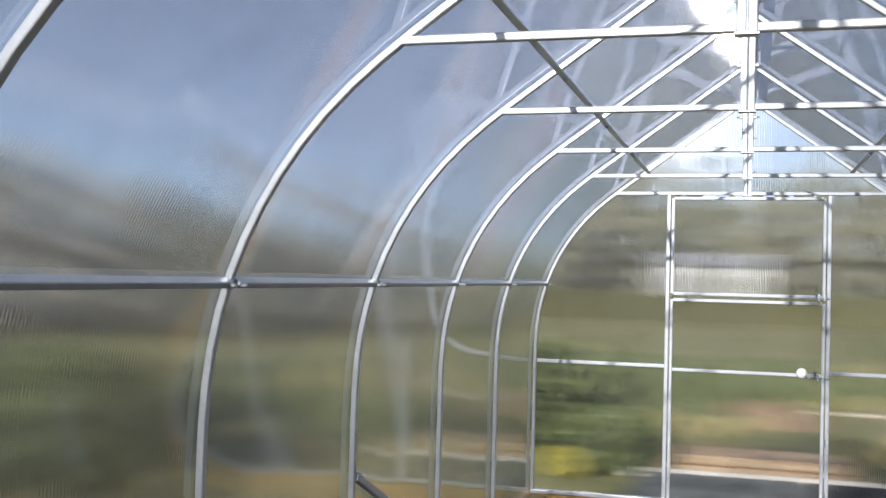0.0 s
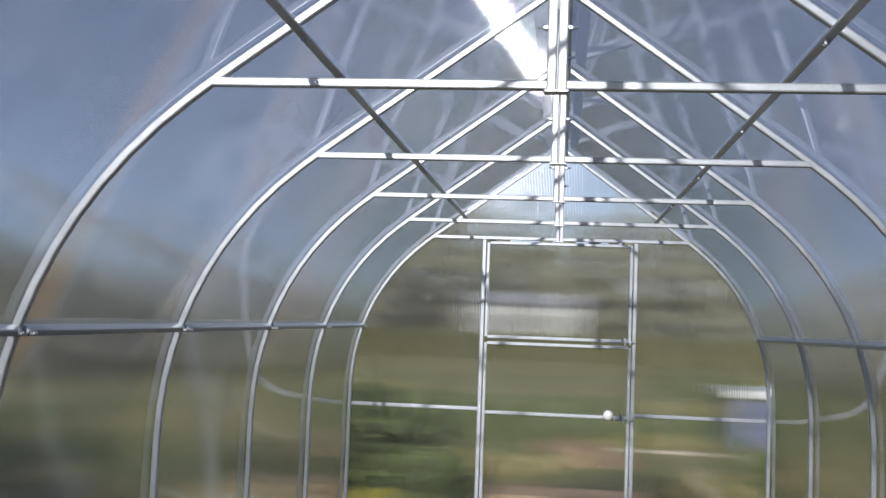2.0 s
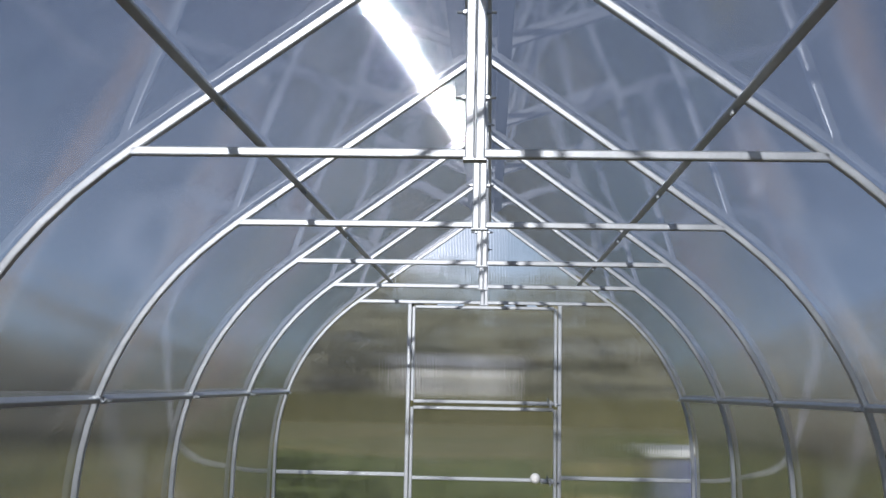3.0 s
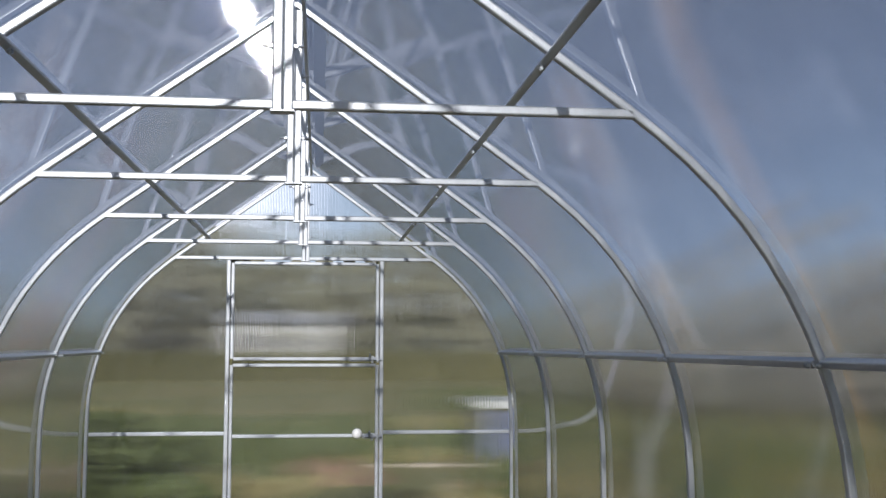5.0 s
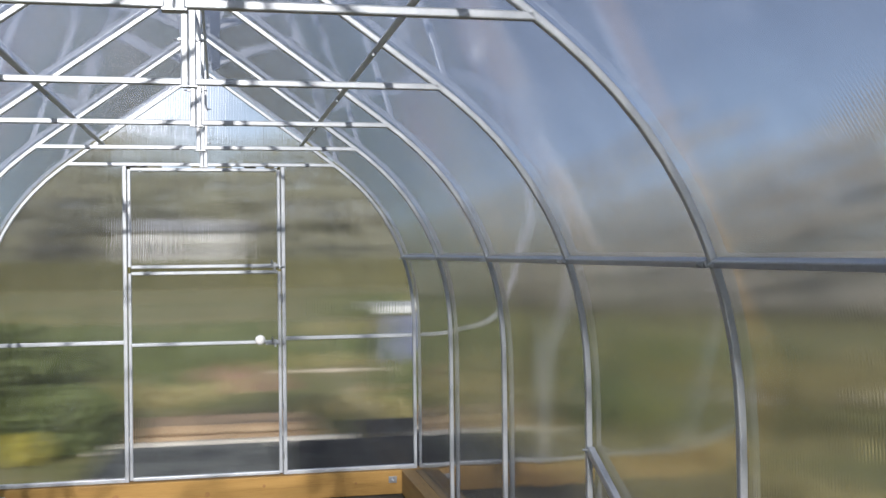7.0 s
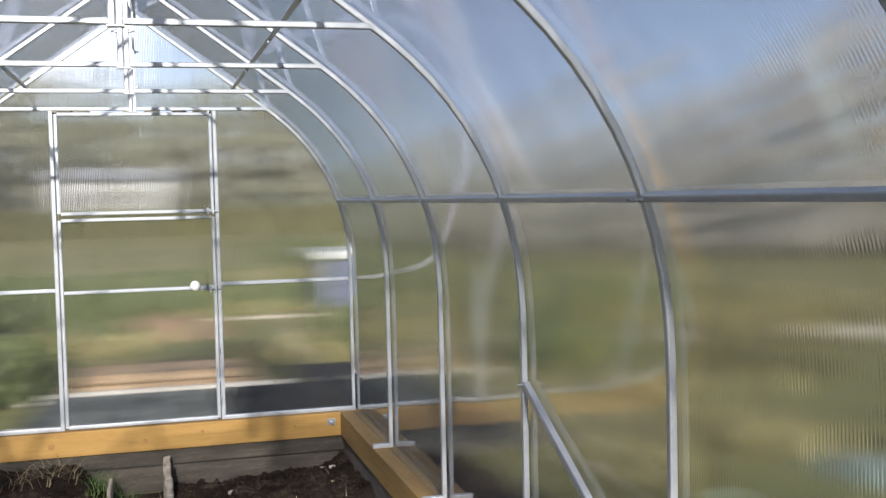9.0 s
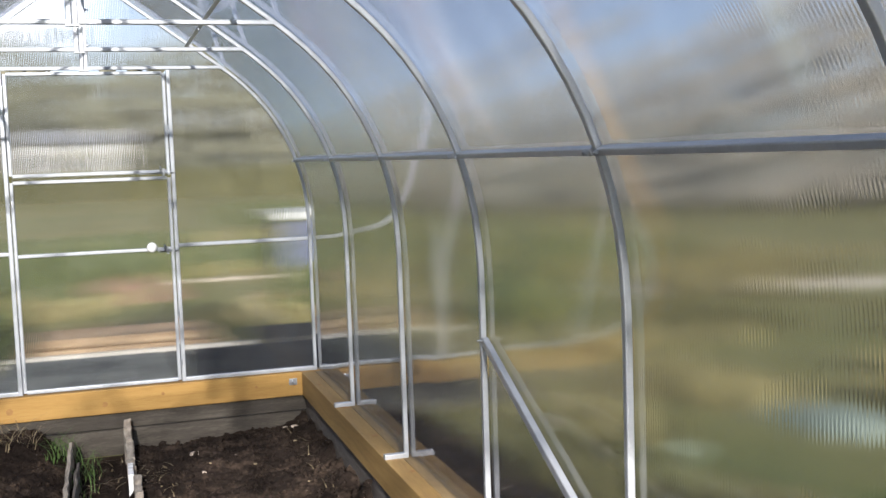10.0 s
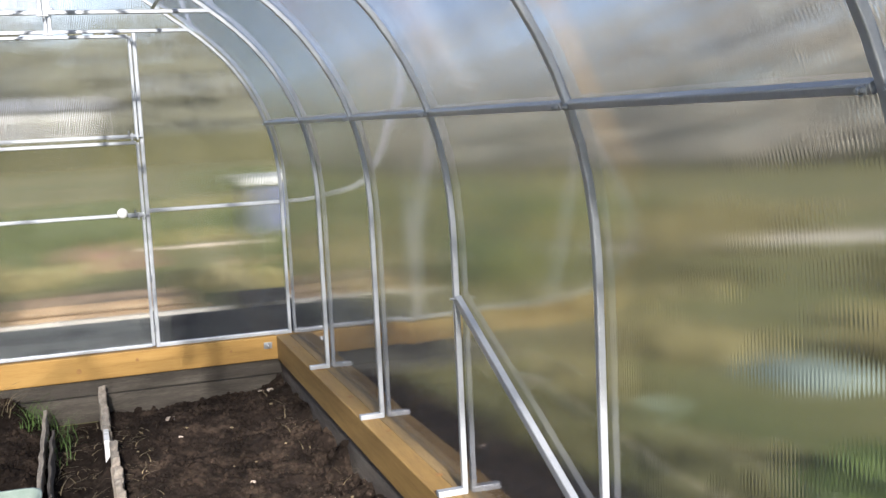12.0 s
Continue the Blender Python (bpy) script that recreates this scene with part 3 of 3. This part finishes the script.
def flutes():
    """The thin webs that run inside the side sheets from base to ridge, each leaning a little its own way."""
    rng = random.Random(5)
    for side, name in ((-1, "sheet_webs"), (1, "sheet_webs")):
        inner, outer = profile(side, 0.0185, Z_BASE + 0.002, 20, 0.42), profile(side, 0.0230, Z_BASE + 0.002, 20, 0.42)
        verts, faces = [], []
        y = Y_END + 0.02
        while y > Y_REAR:
            lean, bulge, n0 = rng.gauss(0, 0.00003), rng.uniform(0.00020, 0.00030), len(verts)
            belly = math.sin(math.pi * (Y_END - y) / SPAN) ** 2
            for (xa, za), (xb, zb) in zip(inner, outer):
                up = min(1.0, (za - Z_BASE) / 1.1)
                off, sway = side * belly * 0.0031 * up * up * slack(za), rng.gauss(0, 0.0004)
                a, b = widen(xa + off, y), widen(xb + off, y)
                verts += [(a, y - lean + sway, za), ((a + b) / 2, y + bulge + sway, (za + zb) / 2), (b, y + lean + sway, zb)]
            for k in range(len(inner) - 1):
                q = n0 + 3 * k
                faces += [(q, q + 3, q + 4, q + 1), (q + 1, q + 4, q + 5, q + 2)]
            y -= 0.0062
        me = bpy.data.meshes.new(name)
        me.from_pydata(verts, [], faces)
        me.materials.append(WEB)
        me.shade_smooth()
        ob = tagged(new(name, me), "fine clear webs inside the fluted polycarbonate", "sheet", kind="stuff")


flutes()


def rear_wall():
    w = thing("wall_south", "plain rear end wall of clear fluted polycarbonate", "wall", kind="structure")
    bm = bmesh.new()
    last = None
    for k in range(41):
        z = Z_BASE + (Z_RIDGE - Z_BASE) * k / 40
        d = on_profile(z) + 0.012
        row = [bm.verts.new((widen(XC - d, Y_REAR), Y_REAR - 0.02, z)), bm.verts.new((widen(XC + d, Y_REAR), Y_REAR - 0.02, z))]
        if last:
            bm.faces.new((last[1], last[0], row[0], row[1]))
        last = row
    s = part("polycarbonate_sheet", bm, END_SHEET, w)
    s.visible_shadow = False


rear_wall()


# ---- inside: bed dividers, weeds, chips ----
def plank(name, label, pts, w, h, mat, group=""):
    """A rough old plank on edge, along points on its top."""
    bm = tube([(x, y, z - h / 2) for x, y, z in pts], w, h, (1, 0, 0), r=0.004)
    for v in bm.verts:
        v.co += Vector((0.007, 0, 0.016)) * noise.noise(v.co * 17) + Vector((0.005, 0, 0.012)) * noise.noise(v.co * 70)
    ob = part(name, bm, mat)
    return tagged(ob, label, "board", group)


def along(x0, y0, z0, x1, y1, z1, n):
    return [(x0 + (x1 - x0) * k / n + 0.012 * noise.noise(Vector((k * 22.0 / n, x0 * 9, 3))), y0 + (y1 - y0) * k / n, z0 + (z1 - z0) * k / n + 0.012 * noise.noise(Vector((k * 28.0 / n, 7, x0 * 5)))) for k in range(n + 1)]


plank("bed_divider", "split grey old board edging the garden bed", along(0.095, 6.90, 0.13, 0.105, 6.12, 0.07, 40), 0.036, 0.24, PALE_OLD, "bed dividers")
plank("bed_divider", "split grey old board edging the garden bed", along(0.125, 5.84, 0.08, 0.15, 3.6, 0.06, 90), 0.036, 0.2, PALE_OLD, "bed dividers")
plank("bed_divider", "thin weathered slat beside the trench", along(-0.215, 6.75, 0.06, -0.19, 3.8, 0.06, 30), 0.02, 0.18, PALE_OLD, "bed dividers")
plank("bed_divider", "thin leaning weathered slat beside the trench", along(-0.17, 6.3, 0.055, -0.15, 4.2, 0.04, 26), 0.014, 0.13, OLD_Y, "bed dividers")
lab = part("plant_label", block((0.085, 5.88, -0.03), (0.112, 6.10, 0.085), 0.004), BALL)
tagged(lab, "white plastic strip lying against the bed board", "strip")


def chips():
    rng = random.Random(4)
    spots = [(0.43, 6.29, 0.028), (0.70, 5.19, 0.022), (0.46, 6.05, 0.017), (1.05, 6.75, 0.026), (1.00, 6.79, 0.02)]
    spots += [(rng.uniform(0.2, 1.05), rng.uniform(4.2, 6.8), rng.uniform(0.006, 0.012)) for _ in range(22)]
    for x, y, r in spots:
        bm = bmesh.new()
        bmesh.ops.create_icosphere(bm, subdivisions=1, radius=r)
        for v in bm.verts:
            v.co.z *= 0.5
            v.co *= 1 + 0.35 * noise.noise(v.co * 40 + Vector((x * 9, y * 9, 0)))
        z = soil_height(x, y) + r * 0.2
        ob = part("stone", bm, CHIP if r > 0.012 else STRAW)
        ob.location = (x, y, z)
        ob.rotation_euler = (0, 0, rng.uniform(0, 6))
        tagged(ob, "small pale stone lying on the soil", "stone", "stones on the soil")


chips()


def clods():
    """Loose crumbs over the beds."""
    rng = random.Random(9)
    ico = bmesh.new()
    bmesh.ops.create_icosphere(ico, subdivisions=1, radius=1)
    ball, tris = [v.co.copy() for v in ico.verts], [tuple(v.index for v in f.verts) for f in ico.faces]
    ico.free()
    verts, faces = [], []
    for _ in range(6500):
        x, y = rng.uniform(-1.15, 1.14), rng.uniform(3.6, 6.9)
        if -0.22 < x < 0.12:
            continue
        r = rng.choice((0.003, 0.004, 0.005, 0.006, 0.008, 0.010, 0.015)) * rng.uniform(0.7, 1.2) * (1.5 if x > 1.0 else 1.0)
        p = Vector((x, y, 0))
        c = p + Vector((0, 0, soil_height(x, y) + r * 0.3))
        n0 = len(verts)
        verts += [tuple(c + q * r * (1 + 1.1 * noise.noise(q * 2.3 + c * 30))) for q in ball]
        faces += [tuple(n0 + k for k in t) for t in tris]
    me = bpy.data.meshes.new("soil_clods")
    me.from_pydata(verts, [], faces)
    me.materials.append(SOIL)
    ob = new("soil_clods", me)
    tagged(ob, "loose dark soil crumbs and clods on the beds", "soil", kind="stuff")


clods()


def tufts():
    """Weeds along the boards and bits of straw."""
    rng = random.Random(12)

    def blades(name, n, box, size, mat, label, lean):
        bm = bmesh.new()
        for _ in range(n):
            x, y = rng.uniform(box[0], box[1]), rng.uniform(box[2], box[3])
            h, a = rng.uniform(*size), rng.uniform(0, 6.28)
            w = 0.003
            dx, dy = math.cos(a), math.sin(a)
            base = Vector((x, y, box[4]))
            last = None
            for k in range(5):
                t = k / 4
                c = base + Vector((dx * lean * h * t * t, dy * lean * h * t * t, h * (t - 0.35 * lean * t * t)))
                ww = w * (1 - t * 0.9)
                row = [bm.verts.new(c + Vector((-dy, dx, 0)) * ww), bm.verts.new(c - Vector((-dy, dx, 0)) * ww)]
                if last:
                    bm.faces.new((last[0], last[1], row[1], row[0]))
                last = row
        ob = part(name, bm, mat)
        tagged(ob, label, "grass", kind="stuff")

    blades("weeds", 70, (-0.22, -0.05, 6.0, 6.8, -0.06), (0.08, 0.22), BLADE, "green weeds growing in the trench", 0.9)
    blades("weeds", 40, (-0.34, -0.20, 6.55, 6.85, 0.0), (0.08, 0.18), BLADE, "weeds and grass at the end board", 1.0)
    blades("dry_grass", 46, (-0.80, -0.38, 6.55, 6.9, 0.08), (0.10, 0.24), STRAW, "bent dry grass at the end board", 1.3)
    blades("dry_grass", 60, (-0.18, 0.08, 5.2, 6.7, -0.07), (0.04, 0.12), STRAW, "dry straw lying in the trench", 1.6)
    blades("dry_grass", 90, (0.12, 0.32, 4.6, 6.4, 0.0), (0.02, 0.06), STRAW, "dry straw on the bed edge", 1.8)
    blades("roots", 40, (0.98, 1.14, 4.2, 6.8, 0.0), (0.04, 0.11), STRAW, "dry roots along the side board", 1.6)


tufts()


def tray():
    t = thing("tray", "pale green plastic tray with a rounded rim on the soil", "tray")
    bm = bmesh.new()
    n = 28
    rings = []
    for r, z in ((0.10, 0.0), (0.125, 0.07), (0.135, 0.072), (0.135, 0.064), (0.118, 0.066), (0.095, 0.008)):
        ring = []
        for k in range(n):
            a = 2 * math.pi * k / n
            c, s = math.cos(a), math.sin(a)
            q = (abs(c) ** 4 + abs(s) ** 4) ** -0.25
            ring.append(bm.verts.new((-0.315 + r * q * c, 5.15 + r * q * s, z + 0.02)))
        rings.append(ring)
    for a, b in zip(rings, rings[1:]):
        for k in range(n):
            bm.faces.new((a[k], a[(k + 1) % n], b[(k + 1) % n], b[k]))
    bm.faces.new(rings[0][::-1])
    bm.faces.new(rings[-1])
    part("bowl", bm, TRAY, t, smooth=True)


tray()


# ---- outside ----
def outside():
    f = part("mulch_bed", block((-0.9, 7.25, -0.10), (0.55, 10.3, -0.02), 0.02), GREY_FILM)
    tagged(f, "low bed covered with worn grey film outside the end wall", "bed")
    f = part("mulch_bed", block((0.57, 7.25, -0.10), (3.6, 10.3, -0.02), 0.02), FILM)
    tagged(f, "low bed covered with dark film outside the end wall", "bed")
    f = part("mulch_bed", block((1.25, 10.4, -0.10), (3.6, 11.3, 0.0), 0.04), FILM)
    tagged(f, "dark heap of film beside the boards", "bed")
    b = part("edging_board", block((-1.0, 10.47, -0.10), (1.15, 10.52, -0.015), 0.005), WHITE_WOOD)
    tagged(b, "pale planed board edging the outside bed", "board")
    s = thing("timber_stack", "low stack of pale brown planks lying outside on the grass", "timber")
    for k in range(2):
        for j in range(4):
            part("plank", block((-0.95 + 0.03 * j, 10.75 + 0.17 * j, -0.10 + 0.095 * k), (0.98 - 0.06 * k - 0.05 * j, 10.90 + 0.17 * j, -0.008 + 0.095 * k), 0.03), PLANK, s)
    # dark strips added outside to stand for the dim reflections low in the side walls
    for side in (-1, 1):
        f = part("outside_bed", block((side * 2.1 - 0.55, 1.0, -0.12), (side * 2.1 + 0.55, 8.6, -0.06), 0.02), SOIL)
        tagged(f, "added dark soil-coloured strip outside that darkens the lower side wall", "bed", "outside beds")
    def heap(name, label, x, y, rx, ry, h, mat):
        bm = bmesh.new()
        bmesh.ops.create_grid(bm, x_segments=40, y_segments=30, size=1)
        for v in bm.verts:
            d = v.co.xy.length
            k = max(0.0, 1 - d * d) ** 1.5
            v.co = Vector((x + v.co.x * rx, y + v.co.y * ry, -0.13 + h * k * (1 + 0.4 * noise.noise(v.co * 4)) + 0.03 * noise.noise(v.co * 11)))
        tagged(part(name, bm, mat, smooth=True), label, "heap")

    heap("sand_heap", "low heap of tan sand on the grass", 2.5, 14.5, 0.8, 0.5, 0.17, SAND)
    heap("soil_heap", "low heap of reddish brown earth on the grass", 0.25, 15.2, 0.7, 0.6, 0.31, RED_EARTH)
    b = part("loose_board", block((1.0, 16.9, -0.10), (2.2, 16.95, -0.062), 0.005), PALE_OLD)
    tagged(b, "pale old loose board lying on the grass", "board")
    # a sandy bank and a folded cover east of the greenhouse
    bm = bmesh.new()
    last = None
    for k in range(41):
        x = 5.6 + 9.0 * k / 40
        y = 12.62 + 0.12 * noise.noise(Vector((x * 0.6, 3, 0)))
        w = 0.20 + 0.06 * noise.noise(Vector((x * 1.7, 8, 0)))
        row = [bm.verts.new((x, y - w, -0.105)), bm.verts.new((x, y, -0.025)), bm.verts.new((x, y + w, -0.105))]
        if last:
            for n in (0, 1):
                bm.faces.new((last[n], row[n], row[n + 1], last[n + 1]))
        last = row
    tagged(part("sand_bank", bm, BANK_SAND, smooth=True), "long low pale sandy bank across the meadow", "bank")
    bm = bmesh.new()
    bmesh.ops.create_grid(bm, x_segments=36, y_segments=28, size=1)
    for v in bm.verts:
        q = Vector((v.co.x, v.co.y, 0))
        edge = max(0.0, 1 - max(abs(q.x), abs(q.y)) ** 6)
        v.co = Vector((4.98 + q.x * 0.30 + 0.05 * noise.noise(q * 2), 5.80 + q.y * 0.34 + 0.06 * noise.noise(q * 2 + Vector((5, 0, 0))), -0.105 + edge * (0.10 + 0.05 * noise.noise(q * 3)) + 0.012 * noise.noise(q * 9)))
    tagged(part("folded_cover", bm, COVER, smooth=True), "crumpled pale grey-green garden cover lying on the grass", "cover")
    c = thing("cold_frame", "low blue-grey boarded cold frame with a pale lid", "cold frame")
    for k in range(5):
        part("board", block((2.45, 15.5, -0.10 + 0.175 * k), (4.6, 15.54, 0.07 + 0.175 * k), 0.004), BLUE, c)
    part("side", block((2.45, 15.54, -0.10), (2.49, 16.8, 0.80), 0.004), BLUE, c)
    part("side", block((4.56, 15.54, -0.10), (4.60, 16.8, 0.80), 0.004), BLUE, c)
    part("lid", block((2.35, 15.4, 0.80), (4.7, 16.9, 0.90), 0.01), WHITE_WALL, c)

    def house(x, y, w, d, wall, ridge, label):
        h = thing("house", label, "house")
        part("wall", block((x - w / 2, y, -0.10), (x + w / 2, y + d, wall), 0.02), WHITE_WALL, h)
        bm = bmesh.new()
        pts = [(x - w / 2 - 0.4, y - 0.4, wall), (x + w / 2 + 0.4, y - 0.4, wall), (x + w / 2 + 0.4, y + d + 0.4, wall), (x - w / 2 - 0.4, y + d + 0.4, wall), (x - w / 2 - 0.4, y + d / 2, ridge), (x + w / 2 + 0.4, y + d / 2, ridge)]
        v = [bm.verts.new(p) for p in pts]
        for q in ((0, 1, 5, 4), (2, 3, 4, 5), (0, 4, 3), (1, 2, 5), (3, 2, 1, 0)):
            bm.faces.new([v[k] for k in q])
        part("roof", bm, ROOF, h)
        for k in (-1, 1):
            win = part("window", block((x + k * w * 0.27 - 0.32, y - 0.06, 1.4), (x + k * w * 0.27 + 0.32, y - 0.01, 2.3), 0.01), WHITE_WOOD, h)
            for j in (-1, 1):
                part("pane", block((x + k * w * 0.27 + j * 0.15 - 0.12, y - 0.08, 1.48), (x + k * w * 0.27 + j * 0.15 + 0.12, y - 0.062, 2.22), 0.0), GLASS, win)

    house(-1.9, 66, 2.6, 4, 2.8, 3.5, "small white garden house with a grey roof behind the hedge")


outside()


def shrub(name, x, y, r, h, mat, label, seed):
    rng = random.Random(seed)
    t = thing(name, label, "shrub")
    bm = bmesh.new()
    for _ in range(7):
        a = rng.uniform(0, 6.28)
        rod((x, y, -0.1), (x + r * 0.6 * math.cos(a), y + r * 0.6 * math.sin(a), h * rng.uniform(0.5, 0.9)), 0.012, 6, bm, 0.004)
    part("stems", bm, BARK, t)
    bm = bmesh.new()
    for _ in range(1500):
        a, q, z = rng.uniform(0, 6.28), r * math.sqrt(rng.random()), rng.random()
        q *= 0.5 + math.sin(math.pi * min(1, z * 0.8 + 0.15)) * 0.6
        c = Vector((x + q * math.cos(a), y + q * math.sin(a), -0.06 + z * h))
        s = rng.uniform(0.06, 0.12) * min(1.0, r + 0.3)
        u = Vector((rng.gauss(0, 1), rng.gauss(0, 1), rng.gauss(0, 1))).normalized()
        w = u.orthogonal().normalized()
        v = [bm.verts.new(c + u * s), bm.verts.new(c + w * s * 0.5), bm.verts.new(c - u * s), bm.verts.new(c - w * s * 0.5)]
        bm.faces.new(v)
    part("leaves", bm, mat, t)


shrub("shrub", -1.55, 10.1, 0.17, 0.20, YELLOW, "small yellow-flowered bush outside the end wall", 1)
shrub("shrub", -1.15, 10.7, 0.45, 0.5, GREEN, "low green bush outside the end wall", 2)
shrub("shrub", -2.3, 12.0, 0.8, 1.0, GREEN, "dark green currant bush on the meadow", 3)
shrub("shrub", 2.25, 12.4, 0.35, 0.3, GREEN, "low green bush outside the end wall", 6)
shrub("shrub", -6.5, 7.6, 1.1, 1.1, GREEN, "leafy green bush beside the greenhouse", 7)
for bx, by, br, bh, bs in ((-7.6, 5.6, 1.3, 1.25, 11), (-9.2, 7.4, 1.5, 1.5, 12), (-8.4, 9.6, 1.3, 1.2, 13), (-6.0, 4.2, 0.8, 0.7, 14)):
    shrub("shrub", bx, by, br, bh, GREEN, "leafy green bush beside the greenhouse", bs)
shrub("shrub", 3.55, 3.55, 0.6, 0.2, MEADOW_GREEN, "low bright green weeds beside the greenhouse", 15)
shrub("shrub", -1.75, 12.8, 0.6, 0.7, GREEN, "dark green currant bush on the meadow", 8)
shrub("shrub", -3.4, 12.5, 0.9, 1.0, GREEN, "dark green currant bush on the meadow", 4)


def woods():
    """A ring of mixed trees round the meadow, many of them bare and grey-brown, paled in colour for the haze."""
    rng = random.Random(21)
    belts = {"leafy": ([], []), "bare": ([], [])}
    tv, tf = [], []
    ico = bmesh.new()
    bmesh.ops.create_icosphere(ico, subdivisions=1, radius=1)
    base_v = [v.co.copy() for v in ico.verts]
    base_f = [tuple(v.index for v in f.verts) for f in ico.faces]
    ico.free()
    for k in range(460):
        a = 2 * math.pi * (k + rng.uniform(-0.4, 0.4)) / 460
        d = rng.uniform(72, 105)
        x, y = d * math.sin(a), d * math.cos(a)
        north = y > 0 and abs(x) < 24
        bare = y > 0 and not north and (x > 0 or k % 2 == 0)
        h = rng.uniform(7.0, 11.5) * (1.0 if north else 1.5)
        if bare and x > 0:
            h = rng.uniform(9.0, 21.0)
        r = h * rng.uniform(0.2, 0.32)
        n0 = len(tv)
        for z, q in ((-0.5, 0.16), (h * 0.8, 0.03)):
            for j in range(6):
                tv.append((x + q * math.cos(j * 1.047), y + q * math.sin(j * 1.047), z))
        tf += [(n0 + j, n0 + (j + 1) % 6, n0 + 6 + (j + 1) % 6, n0 + 6 + j) for j in range(6)]
        verts, faces = belts["bare" if bare else "leafy"]
        for _ in range(40 if bare else 34):
            t = rng.random()
            ring = r * (0.35 + math.sin(math.pi * (0.1 + 0.85 * t)) * 0.75) * math.sqrt(rng.random())
            b = rng.uniform(0, 6.28)
            c = Vector((x + ring * math.cos(b), y + ring * math.sin(b), h * (0.04 + 0.94 * t)))
            s = rng.uniform(0.4, 0.9)
            n0 = len(verts)
            verts += [tuple(c + p * s * (1 + 0.5 * noise.noise(p * 2 + c))) for p in base_v]
            faces += [tuple(n0 + i for i in f) for f in base_f]
    for name, (v, f), mat, label in (
        ("woods", belts["leafy"], LEAVES, "far belt of mixed olive and brown trees"),
        ("woods", belts["bare"], HAZED_TWIGS, "far belt of half-bare grey-brown autumn trees, with haze in their pale colour"),
        ("tree_trunks", (tv, tf), BARK, "thin trunks of the far belt of trees"),
    ):
        me = bpy.data.meshes.new(name)
        me.from_pydata(v, [], f)
        me.materials.append(mat)
        tagged(new(name, me), label, "trees", kind="stuff")


woods()


def rough_grass():
    """Hedge before the far house and tall tussocks in the meadow."""
    rng = random.Random(33)
    for name, label, mat, spots, hgt, num in (
        ("hedge", "low olive-brown hedge across the meadow", OLIVE, [(-16 + 0.45 * k, 54 + rng.uniform(-0.4, 0.4), 0.5) for k in range(60)], (0.9, 1.55), 70),
        ("green_tussocks", "tall green tussocks in the meadow", GREEN, [(rng.choice((-1, 1)) * rng.uniform(3, 14), rng.uniform(9, 34), rng.uniform(0.4, 1.2)) for _ in range(46)], (0.15, 0.55), 110),
        ("dry_tussocks", "tall straw-coloured tussocks in the meadow", DRY_GRASS, [(rng.choice((-1, 1)) * rng.uniform(3, 14), rng.uniform(9, 34), rng.uniform(0.4, 1.2)) for _ in range(40)], (0.15, 0.6), 110),
        ("olive_tufts", "low olive grass tufts beside the greenhouse", OLIVE, [(rng.choice((-1, 1)) * rng.uniform(2.8, 10), rng.uniform(-1, 14), rng.uniform(0.15, 0.6)) for _ in range(110)], (0.0, 0.14), 60),
        ("straw_tufts", "low dry grass tufts on the meadow", DRY_GRASS, [(rng.choice((-1, 1)) * rng.uniform(2.8, 10), rng.uniform(-1, 14), rng.uniform(0.15, 0.6)) for _ in range(70)] + [(rng.uniform(-4, 5), rng.uniform(12, 30), rng.uniform(0.3, 0.8)) for _ in range(35)], (0.0, 0.14), 60),
        ("weed_patches", "low green weeds outside the end wall", GREEN, [(rng.uniform(-5, 6), rng.uniform(11.8, 24), rng.uniform(0.3, 0.9)) for _ in range(30)], (0.1, 0.4), 90),
    ):
        verts, faces = [], []
        for x, y, r in spots:
            for _ in range(num):
                a, q = rng.uniform(0, 6.28), r * math.sqrt(rng.random())
                bx, by, h = x + q * math.cos(a), y + q * math.sin(a), rng.uniform(*hgt)
                c, w = rng.uniform(0, 6.28), 0.03 + 0.03 * r
                dx, dy = w * math.cos(c), w * math.sin(c)
                lx, ly = rng.uniform(-0.3, 0.3) * h, rng.uniform(-0.3, 0.3) * h
                n0 = len(verts)
                verts += [(bx - dx, by - dy, -0.12), (bx + dx, by + dy, -0.12), (bx + lx * 0.5 + dx * 0.9, by + ly * 0.5 + dy * 0.9, h * 0.6), (bx + lx, by + ly, h), (bx + lx * 0.5 - dx * 0.9, by + ly * 0.5 - dy * 0.9, h * 0.6)]
                faces += [(n0, n0 + 1, n0 + 2, n0 + 3, n0 + 4)]
        me = bpy.data.meshes.new(name)
        me.from_pydata(verts, [], faces)
        me.materials.append(mat)
        tagged(new(name, me), label, "plants", kind="stuff")


rough_grass()
